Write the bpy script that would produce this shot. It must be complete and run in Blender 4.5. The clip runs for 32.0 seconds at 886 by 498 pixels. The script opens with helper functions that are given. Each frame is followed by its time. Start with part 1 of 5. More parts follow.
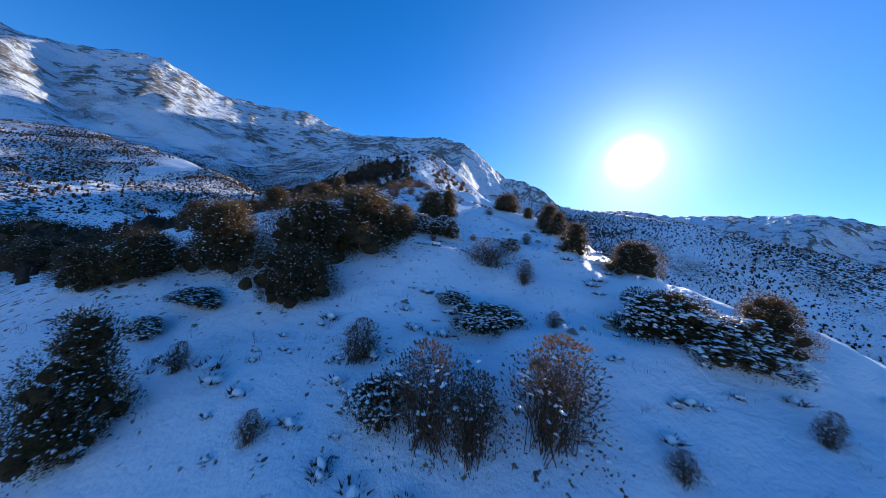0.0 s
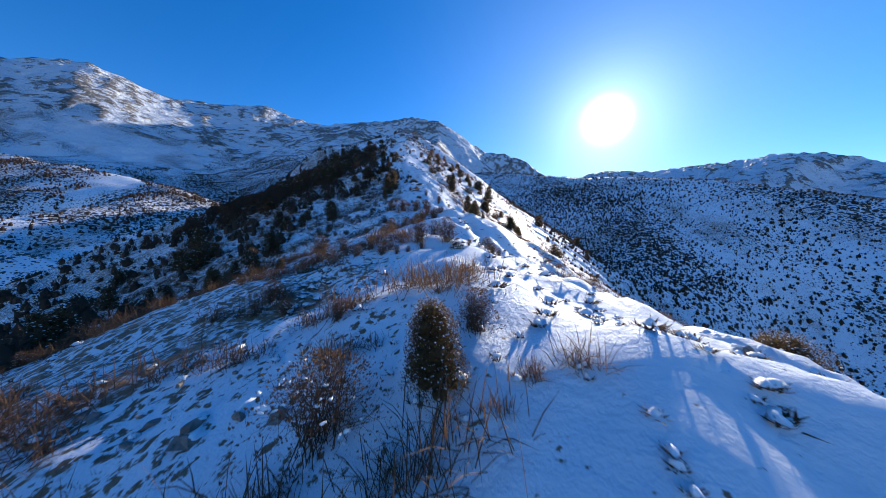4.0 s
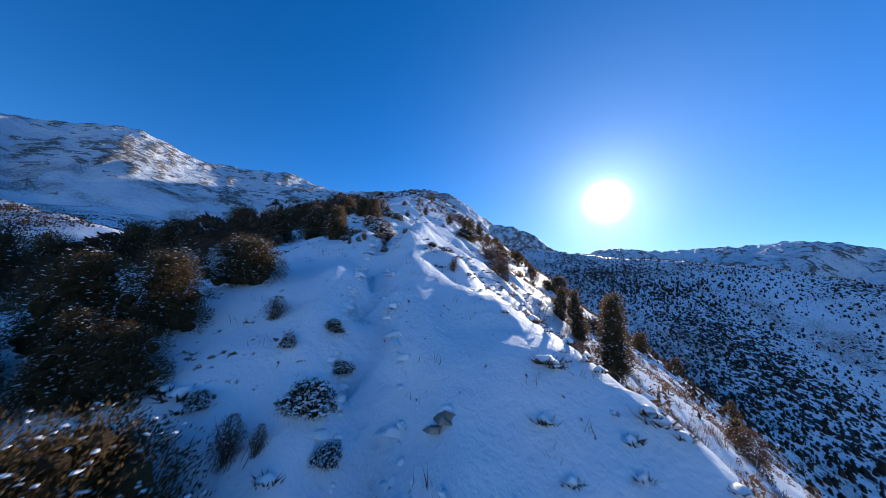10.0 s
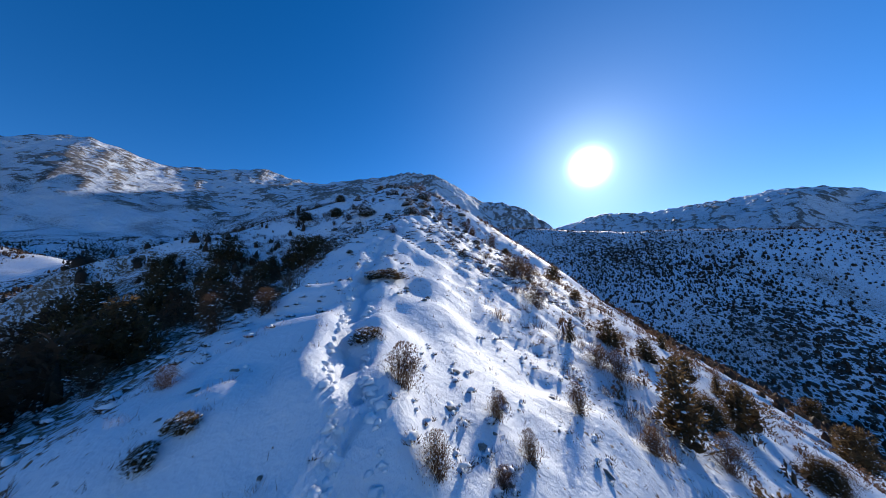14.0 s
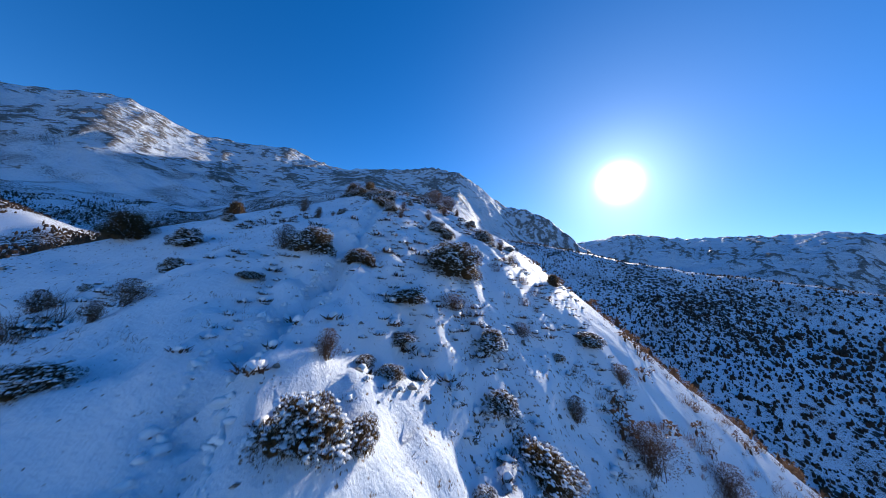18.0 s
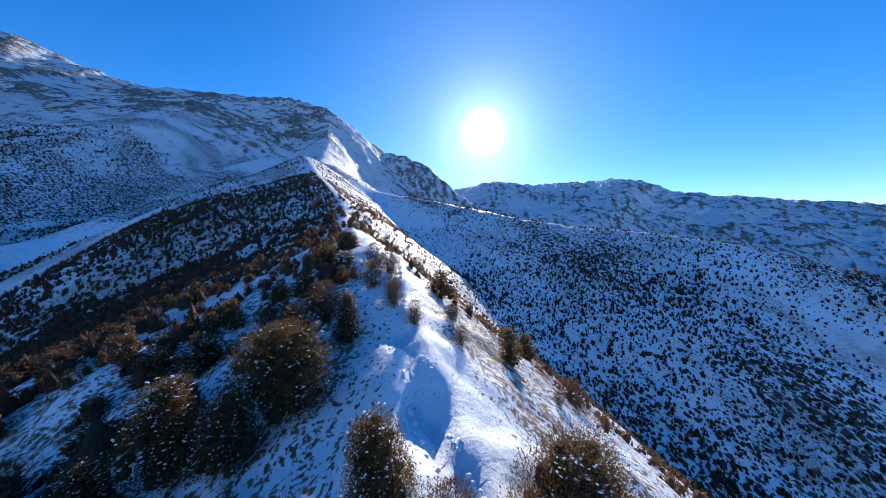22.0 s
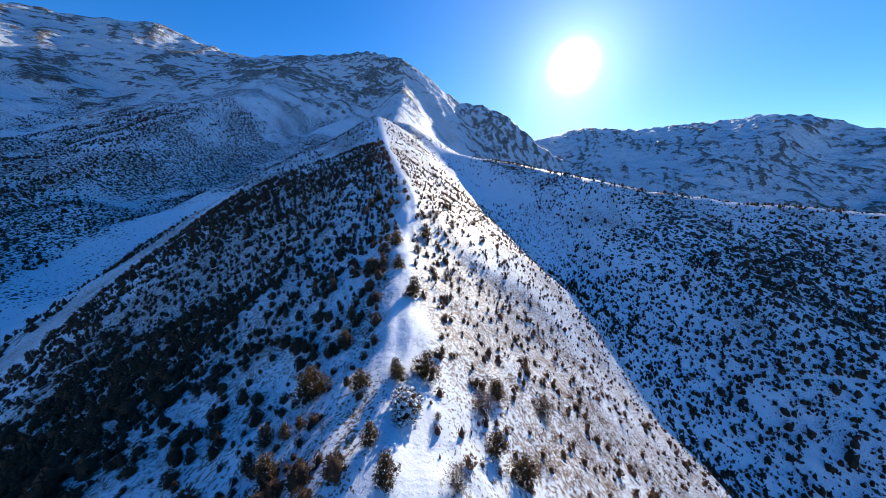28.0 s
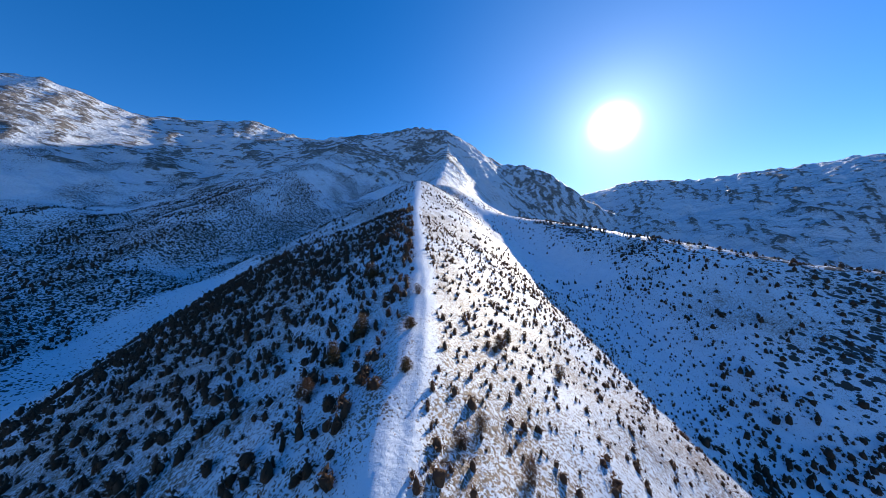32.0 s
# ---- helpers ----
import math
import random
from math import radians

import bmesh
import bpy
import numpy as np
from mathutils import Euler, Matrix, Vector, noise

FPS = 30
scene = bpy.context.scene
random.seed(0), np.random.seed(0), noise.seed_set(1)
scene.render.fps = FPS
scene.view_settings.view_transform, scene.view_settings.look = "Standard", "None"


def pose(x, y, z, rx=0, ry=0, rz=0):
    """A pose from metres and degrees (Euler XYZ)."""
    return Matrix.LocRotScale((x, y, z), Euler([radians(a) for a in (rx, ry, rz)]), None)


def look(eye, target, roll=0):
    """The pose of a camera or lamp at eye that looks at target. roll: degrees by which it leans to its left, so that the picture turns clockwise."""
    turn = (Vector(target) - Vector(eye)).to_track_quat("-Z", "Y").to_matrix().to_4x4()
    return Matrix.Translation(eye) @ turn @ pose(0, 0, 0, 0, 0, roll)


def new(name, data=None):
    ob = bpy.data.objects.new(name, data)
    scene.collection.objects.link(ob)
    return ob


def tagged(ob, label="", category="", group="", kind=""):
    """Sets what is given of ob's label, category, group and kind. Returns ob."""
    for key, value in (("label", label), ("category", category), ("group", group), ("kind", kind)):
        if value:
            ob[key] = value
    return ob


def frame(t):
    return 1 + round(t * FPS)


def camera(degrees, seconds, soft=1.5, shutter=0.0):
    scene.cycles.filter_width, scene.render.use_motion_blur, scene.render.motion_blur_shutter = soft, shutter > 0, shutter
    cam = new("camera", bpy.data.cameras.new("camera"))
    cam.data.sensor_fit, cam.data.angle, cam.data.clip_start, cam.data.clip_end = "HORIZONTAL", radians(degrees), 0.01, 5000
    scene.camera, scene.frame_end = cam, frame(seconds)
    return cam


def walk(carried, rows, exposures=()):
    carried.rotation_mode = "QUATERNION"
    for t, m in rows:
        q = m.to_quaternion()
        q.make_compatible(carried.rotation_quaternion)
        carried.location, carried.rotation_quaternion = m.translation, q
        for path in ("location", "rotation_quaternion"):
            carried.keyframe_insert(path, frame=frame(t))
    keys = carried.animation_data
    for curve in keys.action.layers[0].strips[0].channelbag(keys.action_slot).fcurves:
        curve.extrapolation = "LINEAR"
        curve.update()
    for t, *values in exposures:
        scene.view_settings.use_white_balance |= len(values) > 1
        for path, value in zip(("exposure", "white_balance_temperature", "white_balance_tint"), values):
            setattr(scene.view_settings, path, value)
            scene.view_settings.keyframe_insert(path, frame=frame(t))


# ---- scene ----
cam = camera(116.0, 32.0, soft=0.75, shutter=0.07)
PATH = [
    (0.0, 0.00, 0.00, 0.00, 92.00, -8.00, 0.00),
    (0.5, -0.61, 4.15, 1.33, 92.10, -7.90, 0.01),
    (1.0, -1.33, 8.31, 2.65, 91.85, -6.69, -0.34),
    (1.5, -2.15, 12.46, 3.96, 91.40, -5.17, -0.69),
    (2.0, -2.86, 16.61, 5.28, 90.87, -3.86, -1.13),
    (2.5, -3.47, 20.77, 6.61, 90.31, -2.84, -1.39),
    (4.5, -7.65, 38.63, 12.17, 88.24, 0.52, -2.92),
    (5.0, -8.10, 43.21, 13.12, 88.21, 1.44, -3.36),
    (5.5, -8.34, 47.80, 14.09, 88.83, 1.85, -3.54),
    (6.0, -8.50, 52.39, 15.19, 90.22, 1.45, -3.45),
    (6.5, -8.66, 56.97, 16.39, 92.26, 0.23, -3.10),
    (7.0, -8.83, 61.55, 17.59, 94.58, -1.69, -2.58),
    (7.5, -9.00, 66.02, 18.78, 96.60, -3.82, -2.06),
    (8.0, -9.18, 70.39, 20.08, 98.44, -5.83, -1.64),
    (8.5, -9.50, 74.75, 21.57, 100.12, -7.14, -1.48),
    (9.0, -10.02, 78.90, 23.02, 101.31, -7.45, -1.39),
    (9.5, -10.66, 82.73, 24.55, 102.02, -6.24, -1.43),
    (10.0, -11.43, 86.45, 26.27, 102.16, -3.73, -1.73),
    (10.5, -12.33, 89.97, 27.75, 102.13, -0.61, -2.10),
    (11.0, -13.20, 93.07, 29.01, 101.88, 2.20, -2.37),
    (11.5, -13.83, 96.58, 30.85, 101.46, 4.12, -2.78),
    (12.0, -14.28, 101.20, 33.71, 100.59, 5.43, -2.91),
    (12.5, -14.71, 106.35, 36.80, 99.82, 5.84, -3.08),
    (13.0, -14.90, 111.61, 39.61, 99.00, 5.63, -2.99),
    (13.5, -14.75, 116.87, 42.36, 98.49, 4.53, -2.93),
    (14.0, -14.51, 122.13, 45.13, 98.31, 2.51, -2.52),
    (14.5, -14.37, 127.71, 47.89, 98.33, -0.51, -2.04),
    (16.5, -11.49, 149.09, 55.67, 98.95, -8.89, -0.14),
    (17.0, -12.76, 155.24, 58.61, 98.56, -8.49, 0.08),
    (17.5, -14.23, 161.45, 61.58, 98.21, -7.07, 0.03),
    (18.0, -15.91, 167.85, 64.66, 97.83, -5.14, -0.51),
    (18.5, -17.73, 174.44, 67.79, 97.33, -3.38, -1.64),
    (19.0, -19.56, 181.16, 71.00, 96.89, -2.36, -3.99),
    (19.5, -21.15, 187.81, 74.36, 96.25, -1.73, -8.10),
    (20.0, -22.13, 193.88, 76.80, 95.32, -1.20, -13.22),
    (20.5, -22.38, 199.00, 78.71, 93.82, -0.84, -18.04),
    (21.0, -22.42, 203.09, 80.08, 92.39, -0.49, -22.06),
    (21.5, -22.55, 206.35, 81.09, 90.55, -0.28, -24.31),
    (22.0, -22.65, 209.09, 81.95, 88.07, 0.13, -24.43),
    (22.5, -22.83, 211.51, 83.72, 85.25, 0.43, -23.27),
    (23.0, -22.96, 213.59, 85.55, 82.75, 0.47, -21.43),
    (23.5, -22.84, 215.36, 87.08, 81.14, 0.52, -19.65),
    (24.0, -22.62, 217.15, 88.29, 80.26, 0.59, -18.17),
    (24.5, -22.31, 219.19, 89.39, 79.80, 0.88, -16.78),
    (25.0, -21.86, 221.57, 90.40, 79.63, 1.07, -15.39),
    (25.5, -21.27, 224.28, 91.36, 79.57, 1.08, -14.12),
    (27.5, -17.48, 241.85, 96.20, 78.62, -0.21, -10.02),
    (28.0, -16.62, 247.03, 97.10, 79.06, 0.06, -9.53),
    (28.5, -15.84, 252.28, 98.05, 79.89, 0.33, -9.12),
    (29.0, -14.99, 257.65, 99.02, 81.30, 0.68, -8.52),
    (29.5, -14.08, 263.16, 100.06, 83.48, 1.03, -7.72),
    (30.0, -13.20, 268.73, 101.24, 85.90, 1.45, -6.42),
    (30.5, -12.39, 274.22, 102.53, 87.85, 1.76, -4.64),
    (31.0, -11.67, 279.65, 103.94, 89.30, 1.87, -2.97),
    (31.5, -10.96, 284.94, 105.48, 90.21, 1.51, -1.72),
    (32.0, -10.33, 289.97, 107.06, 90.54, 0.86, -0.67),
]
walk(cam, [(t, pose(x, y, z, rx, ry, rz)) for t, x, y, z, rx, ry, rz in PATH], [(0, 0.44), (2.5, 0.42), (5, 0.36), (8, 0.36), (9.5, 0.26), (11, 0.14), (12, 0.24), (14, -0.05), (17, 0.12), (19, 0.2), (20, 0.2), (21, 0.42), (22, 0.42), (23, 0.4), (26, 0.36), (28, 0.32), (29, 0.24), (32, 0.22)])

# ---------------------------------------------------------------- sky and sun
SUN_AZ, SUN_EL = radians(32.6), radians(20.8)
TO_SUN = Vector((math.sin(SUN_AZ) * math.cos(SUN_EL), math.cos(SUN_AZ) * math.cos(SUN_EL), math.sin(SUN_EL)))

world = bpy.data.worlds.new("winter_sky")
scene.world = world
world.use_nodes = True
wn, wl = world.node_tree.nodes, world.node_tree.links
wn.clear()
sky = wn.new("ShaderNodeTexSky")
sky.sky_type, sky.sun_disc = "NISHITA", False
sky.sun_elevation, sky.sun_rotation = SUN_EL, SUN_AZ
sky.altitude, sky.air_density, sky.dust_density, sky.ozone_density = 2200, 1.0, 0.3, 2.0
hue = wn.new("ShaderNodeHueSaturation")
hue.inputs["Saturation"].default_value, hue.inputs["Value"].default_value = 1.38, 1.0
wl.new(sky.outputs["Color"], hue.inputs["Color"])
# the sun's own bright disc and halo in the clear air
tex = wn.new("ShaderNodeTexCoord")
dot = wn.new("ShaderNodeVectorMath")
dot.operation, dot.inputs[1].default_value = "DOT_PRODUCT", TO_SUN
wl.new(tex.outputs["Generated"], dot.inputs[0])


def sky_math(op, a, b):
    n = wn.new("ShaderNodeMath")
    n.operation = op
    for socket, v in zip(n.inputs, (a, b)):
        if isinstance(v, (int, float)):
            socket.default_value = v
        else:
            wl.new(v, socket)
    return n.outputs[0]


spot = sky_math("MAXIMUM", dot.outputs["Value"], 0.0)
halo = sky_math("ADD", sky_math("MULTIPLY", sky_math("POWER", spot, 1550.0), 60.0),
                sky_math("ADD", sky_math("MULTIPLY", sky_math("POWER", spot, 120.0), 3.0), sky_math("MULTIPLY", sky_math("POWER", spot, 12.0), 0.9)))
glow = wn.new("ShaderNodeMix")
glow.data_type, glow.blend_type = "RGBA", "ADD"
glow.inputs["Factor"].default_value = 1.0
tint = wn.new("ShaderNodeMix")
tint.data_type, tint.blend_type = "RGBA", "MULTIPLY"
tint.inputs["Factor"].default_value = 1.0
tint.inputs["A"].default_value = (0.72, 0.97, 1.0, 1)
wl.new(halo, tint.inputs["B"])
clear = wn.new("ShaderNodeMix")
clear.data_type, clear.blend_type = "RGBA", "MULTIPLY"
clear.inputs["Factor"].default_value = 1.0
clear.inputs["B"].default_value = (0.95, 0.955, 1.15, 1)
wl.new(hue.outputs["Color"], clear.inputs["A"])
wl.new(clear.outputs["Result"], glow.inputs["A"])
wl.new(tint.outputs["Result"], glow.inputs["B"])
back = wn.new("ShaderNodeBackground")
back.inputs["Strength"].default_value = 0.15
wl.new(glow.outputs["Result"], back.inputs["Color"])
wl.new(back.outputs[0], wn.new("ShaderNodeOutputWorld").inputs["Surface"])

sun = new("sun", bpy.data.lights.new("sun", "SUN"))
sun.data.energy, sun.data.angle, sun.data.color = 5.0, radians(0.6), (1.0, 0.91, 0.78)
sun.matrix_world = look((0, 0, 300), Vector((0, 0, 300)) - TO_SUN)

# ---------------------------------------------------------------- materials
def material(name, rough=0.8):
    m = bpy.data.materials.new(name)
    m.use_nodes = True
    t = m.node_tree
    b = t.nodes["Principled BSDF"]
    b.inputs["Roughness"].default_value = rough
    return m, t, b


def node(t, kind, **values):
    n = t.nodes.new("ShaderNode" + kind)
    for key, v in values.items():
        n.inputs[key.replace("_", " ")].default_value = v
    return n


def noise_of(t, where, scale, detail=4.0, rough=0.55):
    n = node(t, "TexNoise", Scale=scale, Detail=detail, Roughness=rough)
    t.links.new(where, n.inputs["Vector"])
    return n.outputs["Fac"]


def ramp(t, fac, low, high, a=(0, 0, 0, 1), b=(1, 1, 1, 1)):
    n = t.nodes.new("ShaderNodeValToRGB")
    n.color_ramp.elements[0].position, n.color_ramp.elements[1].position = low, high
    n.color_ramp.elements[0].color, n.color_ramp.elements[1].color = a, b
    t.links.new(fac, n.inputs["Fac"])
    return n.outputs["Color"]


def mix(t, fac, a, b, mode="MIX"):
    n = t.nodes.new("ShaderNodeMix")
    n.data_type, n.blend_type = "RGBA", mode
    for socket, v in ((n.inputs["Factor"], fac), (n.inputs["A"], a), (n.inputs["B"], b)):
        if isinstance(v, (int, float)):
            socket.default_value = v
        elif isinstance(v, tuple):
            socket.default_value = (*v, 1) if len(v) == 3 else v
        else:
            t.links.new(v, socket)
    return n.outputs["Result"]


def calc(t, op, a, b=0.0):
    n = t.nodes.new("ShaderNodeMath")
    n.operation = op
    for socket, v in zip(n.inputs, (a, b)):
        if isinstance(v, (int, float)):
            socket.default_value = v
        else:
            t.links.new(v, socket)
    return n.outputs[0]


def bump(t, b, height, strength, distance):
    n = node(t, "Bump", Strength=strength, Distance=distance)
    t.links.new(height, n.inputs["Height"])
    t.links.new(n.outputs["Normal"], b.inputs["Normal"])


def snow_ground():
    """Snow with dry grass, dirt and rock showing through where it is steep or wind-blown."""
    m, t, b = material("snow_ground", 0.65)
    geo = t.nodes.new("ShaderNodeNewGeometry")
    pos = geo.outputs["Position"]
    cover = t.nodes.new("ShaderNodeAttribute")
    cover.attribute_name = "cover"
    parts = t.nodes.new("ShaderNodeSeparateColor")
    t.links.new(cover.outputs["Color"], parts.inputs["Color"])
    fine, mid = noise_of(t, pos, 2.4, 8, 0.7), noise_of(t, pos, 0.28, 5, 0.6)
    wide = noise_of(t, pos, 0.03, 5, 0.6)
    snow = mix(t, ramp(t, mid, 0.35, 0.7), (0.69, 0.75, 0.83), (0.79, 0.82, 0.87))
    grass = mix(t, ramp(t, fine, 0.35, 0.65), (0.080, 0.046, 0.026), (0.26, 0.160, 0.088))
    rock = mix(t, ramp(t, wide, 0.35, 0.65), (0.11, 0.092, 0.077), (0.27, 0.225, 0.185))
    # grass: red channel sets how much of the ground it takes; rock: green channel
    g = calc(t, "ADD", calc(t, "ADD", calc(t, "MULTIPLY", fine, 0.6), calc(t, "MULTIPLY", mid, 0.4)), calc(t, "MULTIPLY", calc(t, "SUBTRACT", parts.outputs["Red"], 0.5), 0.5))
    rocky = noise_of(t, pos, 0.10, 8, 0.74)
    r = calc(t, "ADD", rocky, calc(t, "MULTIPLY", calc(t, "SUBTRACT", parts.outputs["Green"], 0.5), 0.5))
    col = mix(t, ramp(t, g, 0.64, 0.74), snow, grass)
    # tussocks and low brush that stand out of the snow
    grit = noise_of(t, pos, 8.0, 5, 0.7)
    warp = node(t, "TexNoise", Scale=1.7, Detail=3.0)
    t.links.new(pos, warp.inputs["Vector"])
    bent = t.nodes.new("ShaderNodeVectorMath")
    bent.operation = "MULTIPLY_ADD"
    bent.inputs[1].default_value = (0.9, 0.9, 0.9)
    t.links.new(warp.outputs["Color"], bent.inputs[0])
    t.links.new(pos, bent.inputs[2])
    for size, reach in ((3.4, 0.90), (1.5, 0.64)):
        clump = node(t, "TexVoronoi", Scale=size)
        t.links.new(bent.outputs[0], clump.inputs["Vector"])
        inside = calc(t, "SUBTRACT", calc(t, "MULTIPLY", parts.outputs["Red"], reach), calc(t, "ADD", clump.outputs["Distance"], calc(t, "MULTIPLY", calc(t, "SUBTRACT", grit, 0.40), 1.5)))
        col = mix(t, ramp(t, inside, 0.0, 0.12), col, grass)
    col = mix(t, ramp(t, r, 0.55, 0.62), col, rock)
    for size, reach in ((0.27, 0.50), (0.55, 0.52)):
        spot = node(t, "TexVoronoi", Scale=size)
        t.links.new(pos, spot.inputs["Vector"])
        near = calc(t, "LESS_THAN", calc(t, "ADD", spot.outputs["Distance"], calc(t, "MULTIPLY", calc(t, "SUBTRACT", fine, 0.4), 0.5)), calc(t, "MULTIPLY", parts.outputs["Blue"], reach))
        col = mix(t, near, col, mix(t, fine, (0.022, 0.018, 0.013), (0.075, 0.052, 0.036)))
    t.links.new(col, b.inputs["Base Color"])
    drift = noise_of(t, pos, 1.1, 5, 0.6)
    # ribs and gullies on the high faces
    ribs = noise_of(t, pos, 0.014, 9, 0.66)
    crags = t.nodes.new("ShaderNodeBump")
    crags.inputs["Distance"].default_value = 45.0
    t.links.new(calc(t, "MULTIPLY", cover.outputs["Alpha"], 0.95), crags.inputs["Strength"])
    t.links.new(ribs, crags.inputs["Height"])
    small = node(t, "Bump", Strength=0.7, Distance=0.17)
    t.links.new(calc(t, "ADD", calc(t, "ADD", calc(t, "MULTIPLY", fine, 0.5), calc(t, "MULTIPLY", grit, 0.16)), drift), small.inputs["Height"])
    t.links.new(crags.outputs["Normal"], small.inputs["Normal"])
    t.links.new(small.outputs["Normal"], b.inputs["Normal"])
    return m


def foliage(name, dark, light, scale=3.0, through_light=0.3):
    m, t, b = material(name, 0.75)
    geo = t.nodes.new("ShaderNodeNewGeometry")
    info = t.nodes.new("ShaderNodeObjectInfo")
    n = noise_of(t, geo.outputs["Position"], scale, 3)
    f = calc(t, "ADD", calc(t, "MULTIPLY", geo.outputs["Random Per Island"], 0.55), calc(t, "MULTIPLY", n, 0.45))
    c = mix(t, f, dark, light)
    c = mix(t, calc(t, "MULTIPLY", info.outputs["Random"], 0.45), c, tuple(0.6 * v + w for v, w in zip(light, (0.03, 0.01, 0.0))))
    t.links.new(c, b.inputs["Base Color"])
    b.inputs["Specular IOR Level"].default_value = 0.25
    # thin leaves and twigs let some light through
    thin = t.nodes.new("ShaderNodeBsdfTranslucent")
    t.links.new(mix(t, 0.5, c, tuple(1.6 * v for v in light)), thin.inputs["Color"])
    both = t.nodes.new("ShaderNodeMixShader")
    both.inputs["Fac"].default_value = through_light
    t.links.new(b.outputs[0], both.inputs[1])
    t.links.new(thin.outputs[0], both.inputs[2])
    t.links.new(both.outputs[0], t.nodes["Material Output"].inputs["Surface"])
    return m


def plain(name, a, c, scale, rough=0.8, depth=0.02):
    m, t, b = material(name, rough)
    geo = t.nodes.new("ShaderNodeNewGeometry")
    n = noise_of(t, geo.outputs["Position"], scale, 6, 0.65)
    t.links.new(mix(t, ramp(t, n, 0.3, 0.7), a, c), b.inputs["Base Color"])
    bump(t, b, n, 0.6, depth)
    return m


SNOW_GROUND = snow_ground()
SNOW = plain("snow_lumps", (0.78, 0.80, 0.84), (0.87, 0.88, 0.90), 6.0, 0.6)
NEEDLES = foliage("juniper_needles", (0.020, 0.017, 0.010), (0.138, 0.088, 0.041), 3.0, 0.48)
DRY = foliage("dry_twigs", (0.055, 0.030, 0.020), (0.19, 0.105, 0.060))
SCRUB = foliage("far_scrub", (0.026, 0.018, 0.012), (0.112, 0.066, 0.043))
BARK = plain("bark", (0.05, 0.035, 0.025), (0.14, 0.10, 0.075), 14.0)
STONE = plain("stone", (0.10, 0.09, 0.08), (0.30, 0.27, 0.24), 5.0)


# ---------------------------------------------------------------- terrain shape
SEED = np.random.RandomState(7)
PERM = np.concatenate([SEED.permutation(512)] * 3)
GRAD = np.stack([np.cos(np.arange(512) * 2.399963), np.sin(np.arange(512) * 2.399963)], 1)


def perlin(x, y):
    """Gradient noise, about -0.7 to 0.7."""
    xi, yi = np.floor(x).astype(np.int64), np.floor(y).astype(np.int64)
    fx, fy = x - xi, y - yi
    u, v = fx * fx * fx * (fx * (fx * 6 - 15) + 10), fy * fy * fy * (fy * (fy * 6 - 15) + 10)

    def corner(i, j):
        g = GRAD[PERM[PERM[(xi + i) & 511] + ((yi + j) & 511)] & 511]
        return g[..., 0] * (fx - i) + g[..., 1] * (fy - j)

    a = corner(0, 0) * (1 - u) + corner(1, 0) * u
    b = corner(0, 1) * (1 - u) + corner(1, 1) * u
    return a * (1 - v) + b * v


def fbm(x, y, octaves, gain=0.5):
    total, amp = 0 * x, 1.0
    for k in range(octaves):
        total, amp = total + amp * perlin(x + 17.3 * k, y - 9.1 * k), amp * gain
        x, y = x * 2.03, y * 2.03
    return total


def ridged(x, y, octaves, gain=0.5):
    total, amp = 0 * x, 1.0
    for k in range(octaves):
        total, amp = total + amp * (0.35 - np.abs(perlin(x + 31.7 * k, y + 5.3 * k))), amp * gain
        x, y = x * 2.07, y * 2.07
    return total


def curve_through(nodes, steps):
    """A smooth line through the nodes."""
    p = np.array(nodes, float)
    p = np.vstack([2 * p[0] - p[1], p, 2 * p[-1] - p[-2]])
    out = []
    for i in range(1, len(p) - 2):
        for s in np.linspace(0, 1, steps, endpoint=False):
            a, b, c, d = p[i - 1:i + 3]
            out.append(0.5 * (2 * b + (c - a) * s + (2 * a - 5 * b + 4 * c - d) * s * s + (3 * b - a - 3 * c + d) * s ** 3))
    return np.array(out + [p[-2]])


def nearest_on(x, y, line):
    """Distance to a line, its height and the way along it there, and the side (positive: right of it)."""
    best = np.full(x.shape, 1e18)
    high, side, along = np.zeros_like(x), np.zeros_like(x), np.zeros_like(x)
    run = 0.0
    for a, b in zip(line[:-1], line[1:]):
        dx, dy = b[0] - a[0], b[1] - a[1]
        length = dx * dx + dy * dy + 1e-12
        s = np.clip(((x - a[0]) * dx + (y - a[1]) * dy) / length, 0, 1)
        ex, ey = x - a[0] - s * dx, y - a[1] - s * dy
        d = ex * ex + ey * ey
        near = d < best
        best = np.where(near, d, best)
        high = np.where(near, a[2] + s * (b[2] - a[2]), high)
        side = np.where(near, ex * dy - ey * dx, side)
        along = np.where(near, run + s * math.sqrt(length), along)
        run += math.sqrt(length)
    return np.sqrt(best), high, np.sign(side), along


def level_near(x, y, line, best):
    """Height of a line beside each point, evened out over a stretch that grows with the distance."""
    total, weight = np.zeros_like(x), np.full(x.shape, 1e-12)
    soft = 2 * (0.22 * best + 0.6) ** 2
    for a, b in zip(line[:-1], line[1:]):
        dx, dy = b[0] - a[0], b[1] - a[1]
        length = dx * dx + dy * dy + 1e-12
        s = np.clip(((x - a[0]) * dx + (y - a[1]) * dy) / length, 0, 1)
        d = (x - a[0] - s * dx) ** 2 + (y - a[1] - s * dy) ** 2
        w = math.sqrt(length) * np.exp(-np.clip((d - best * best) / soft, 0, 40))
        total += w * (a[2] + s * (b[2] - a[2]))
        weight += w
    return total / weight


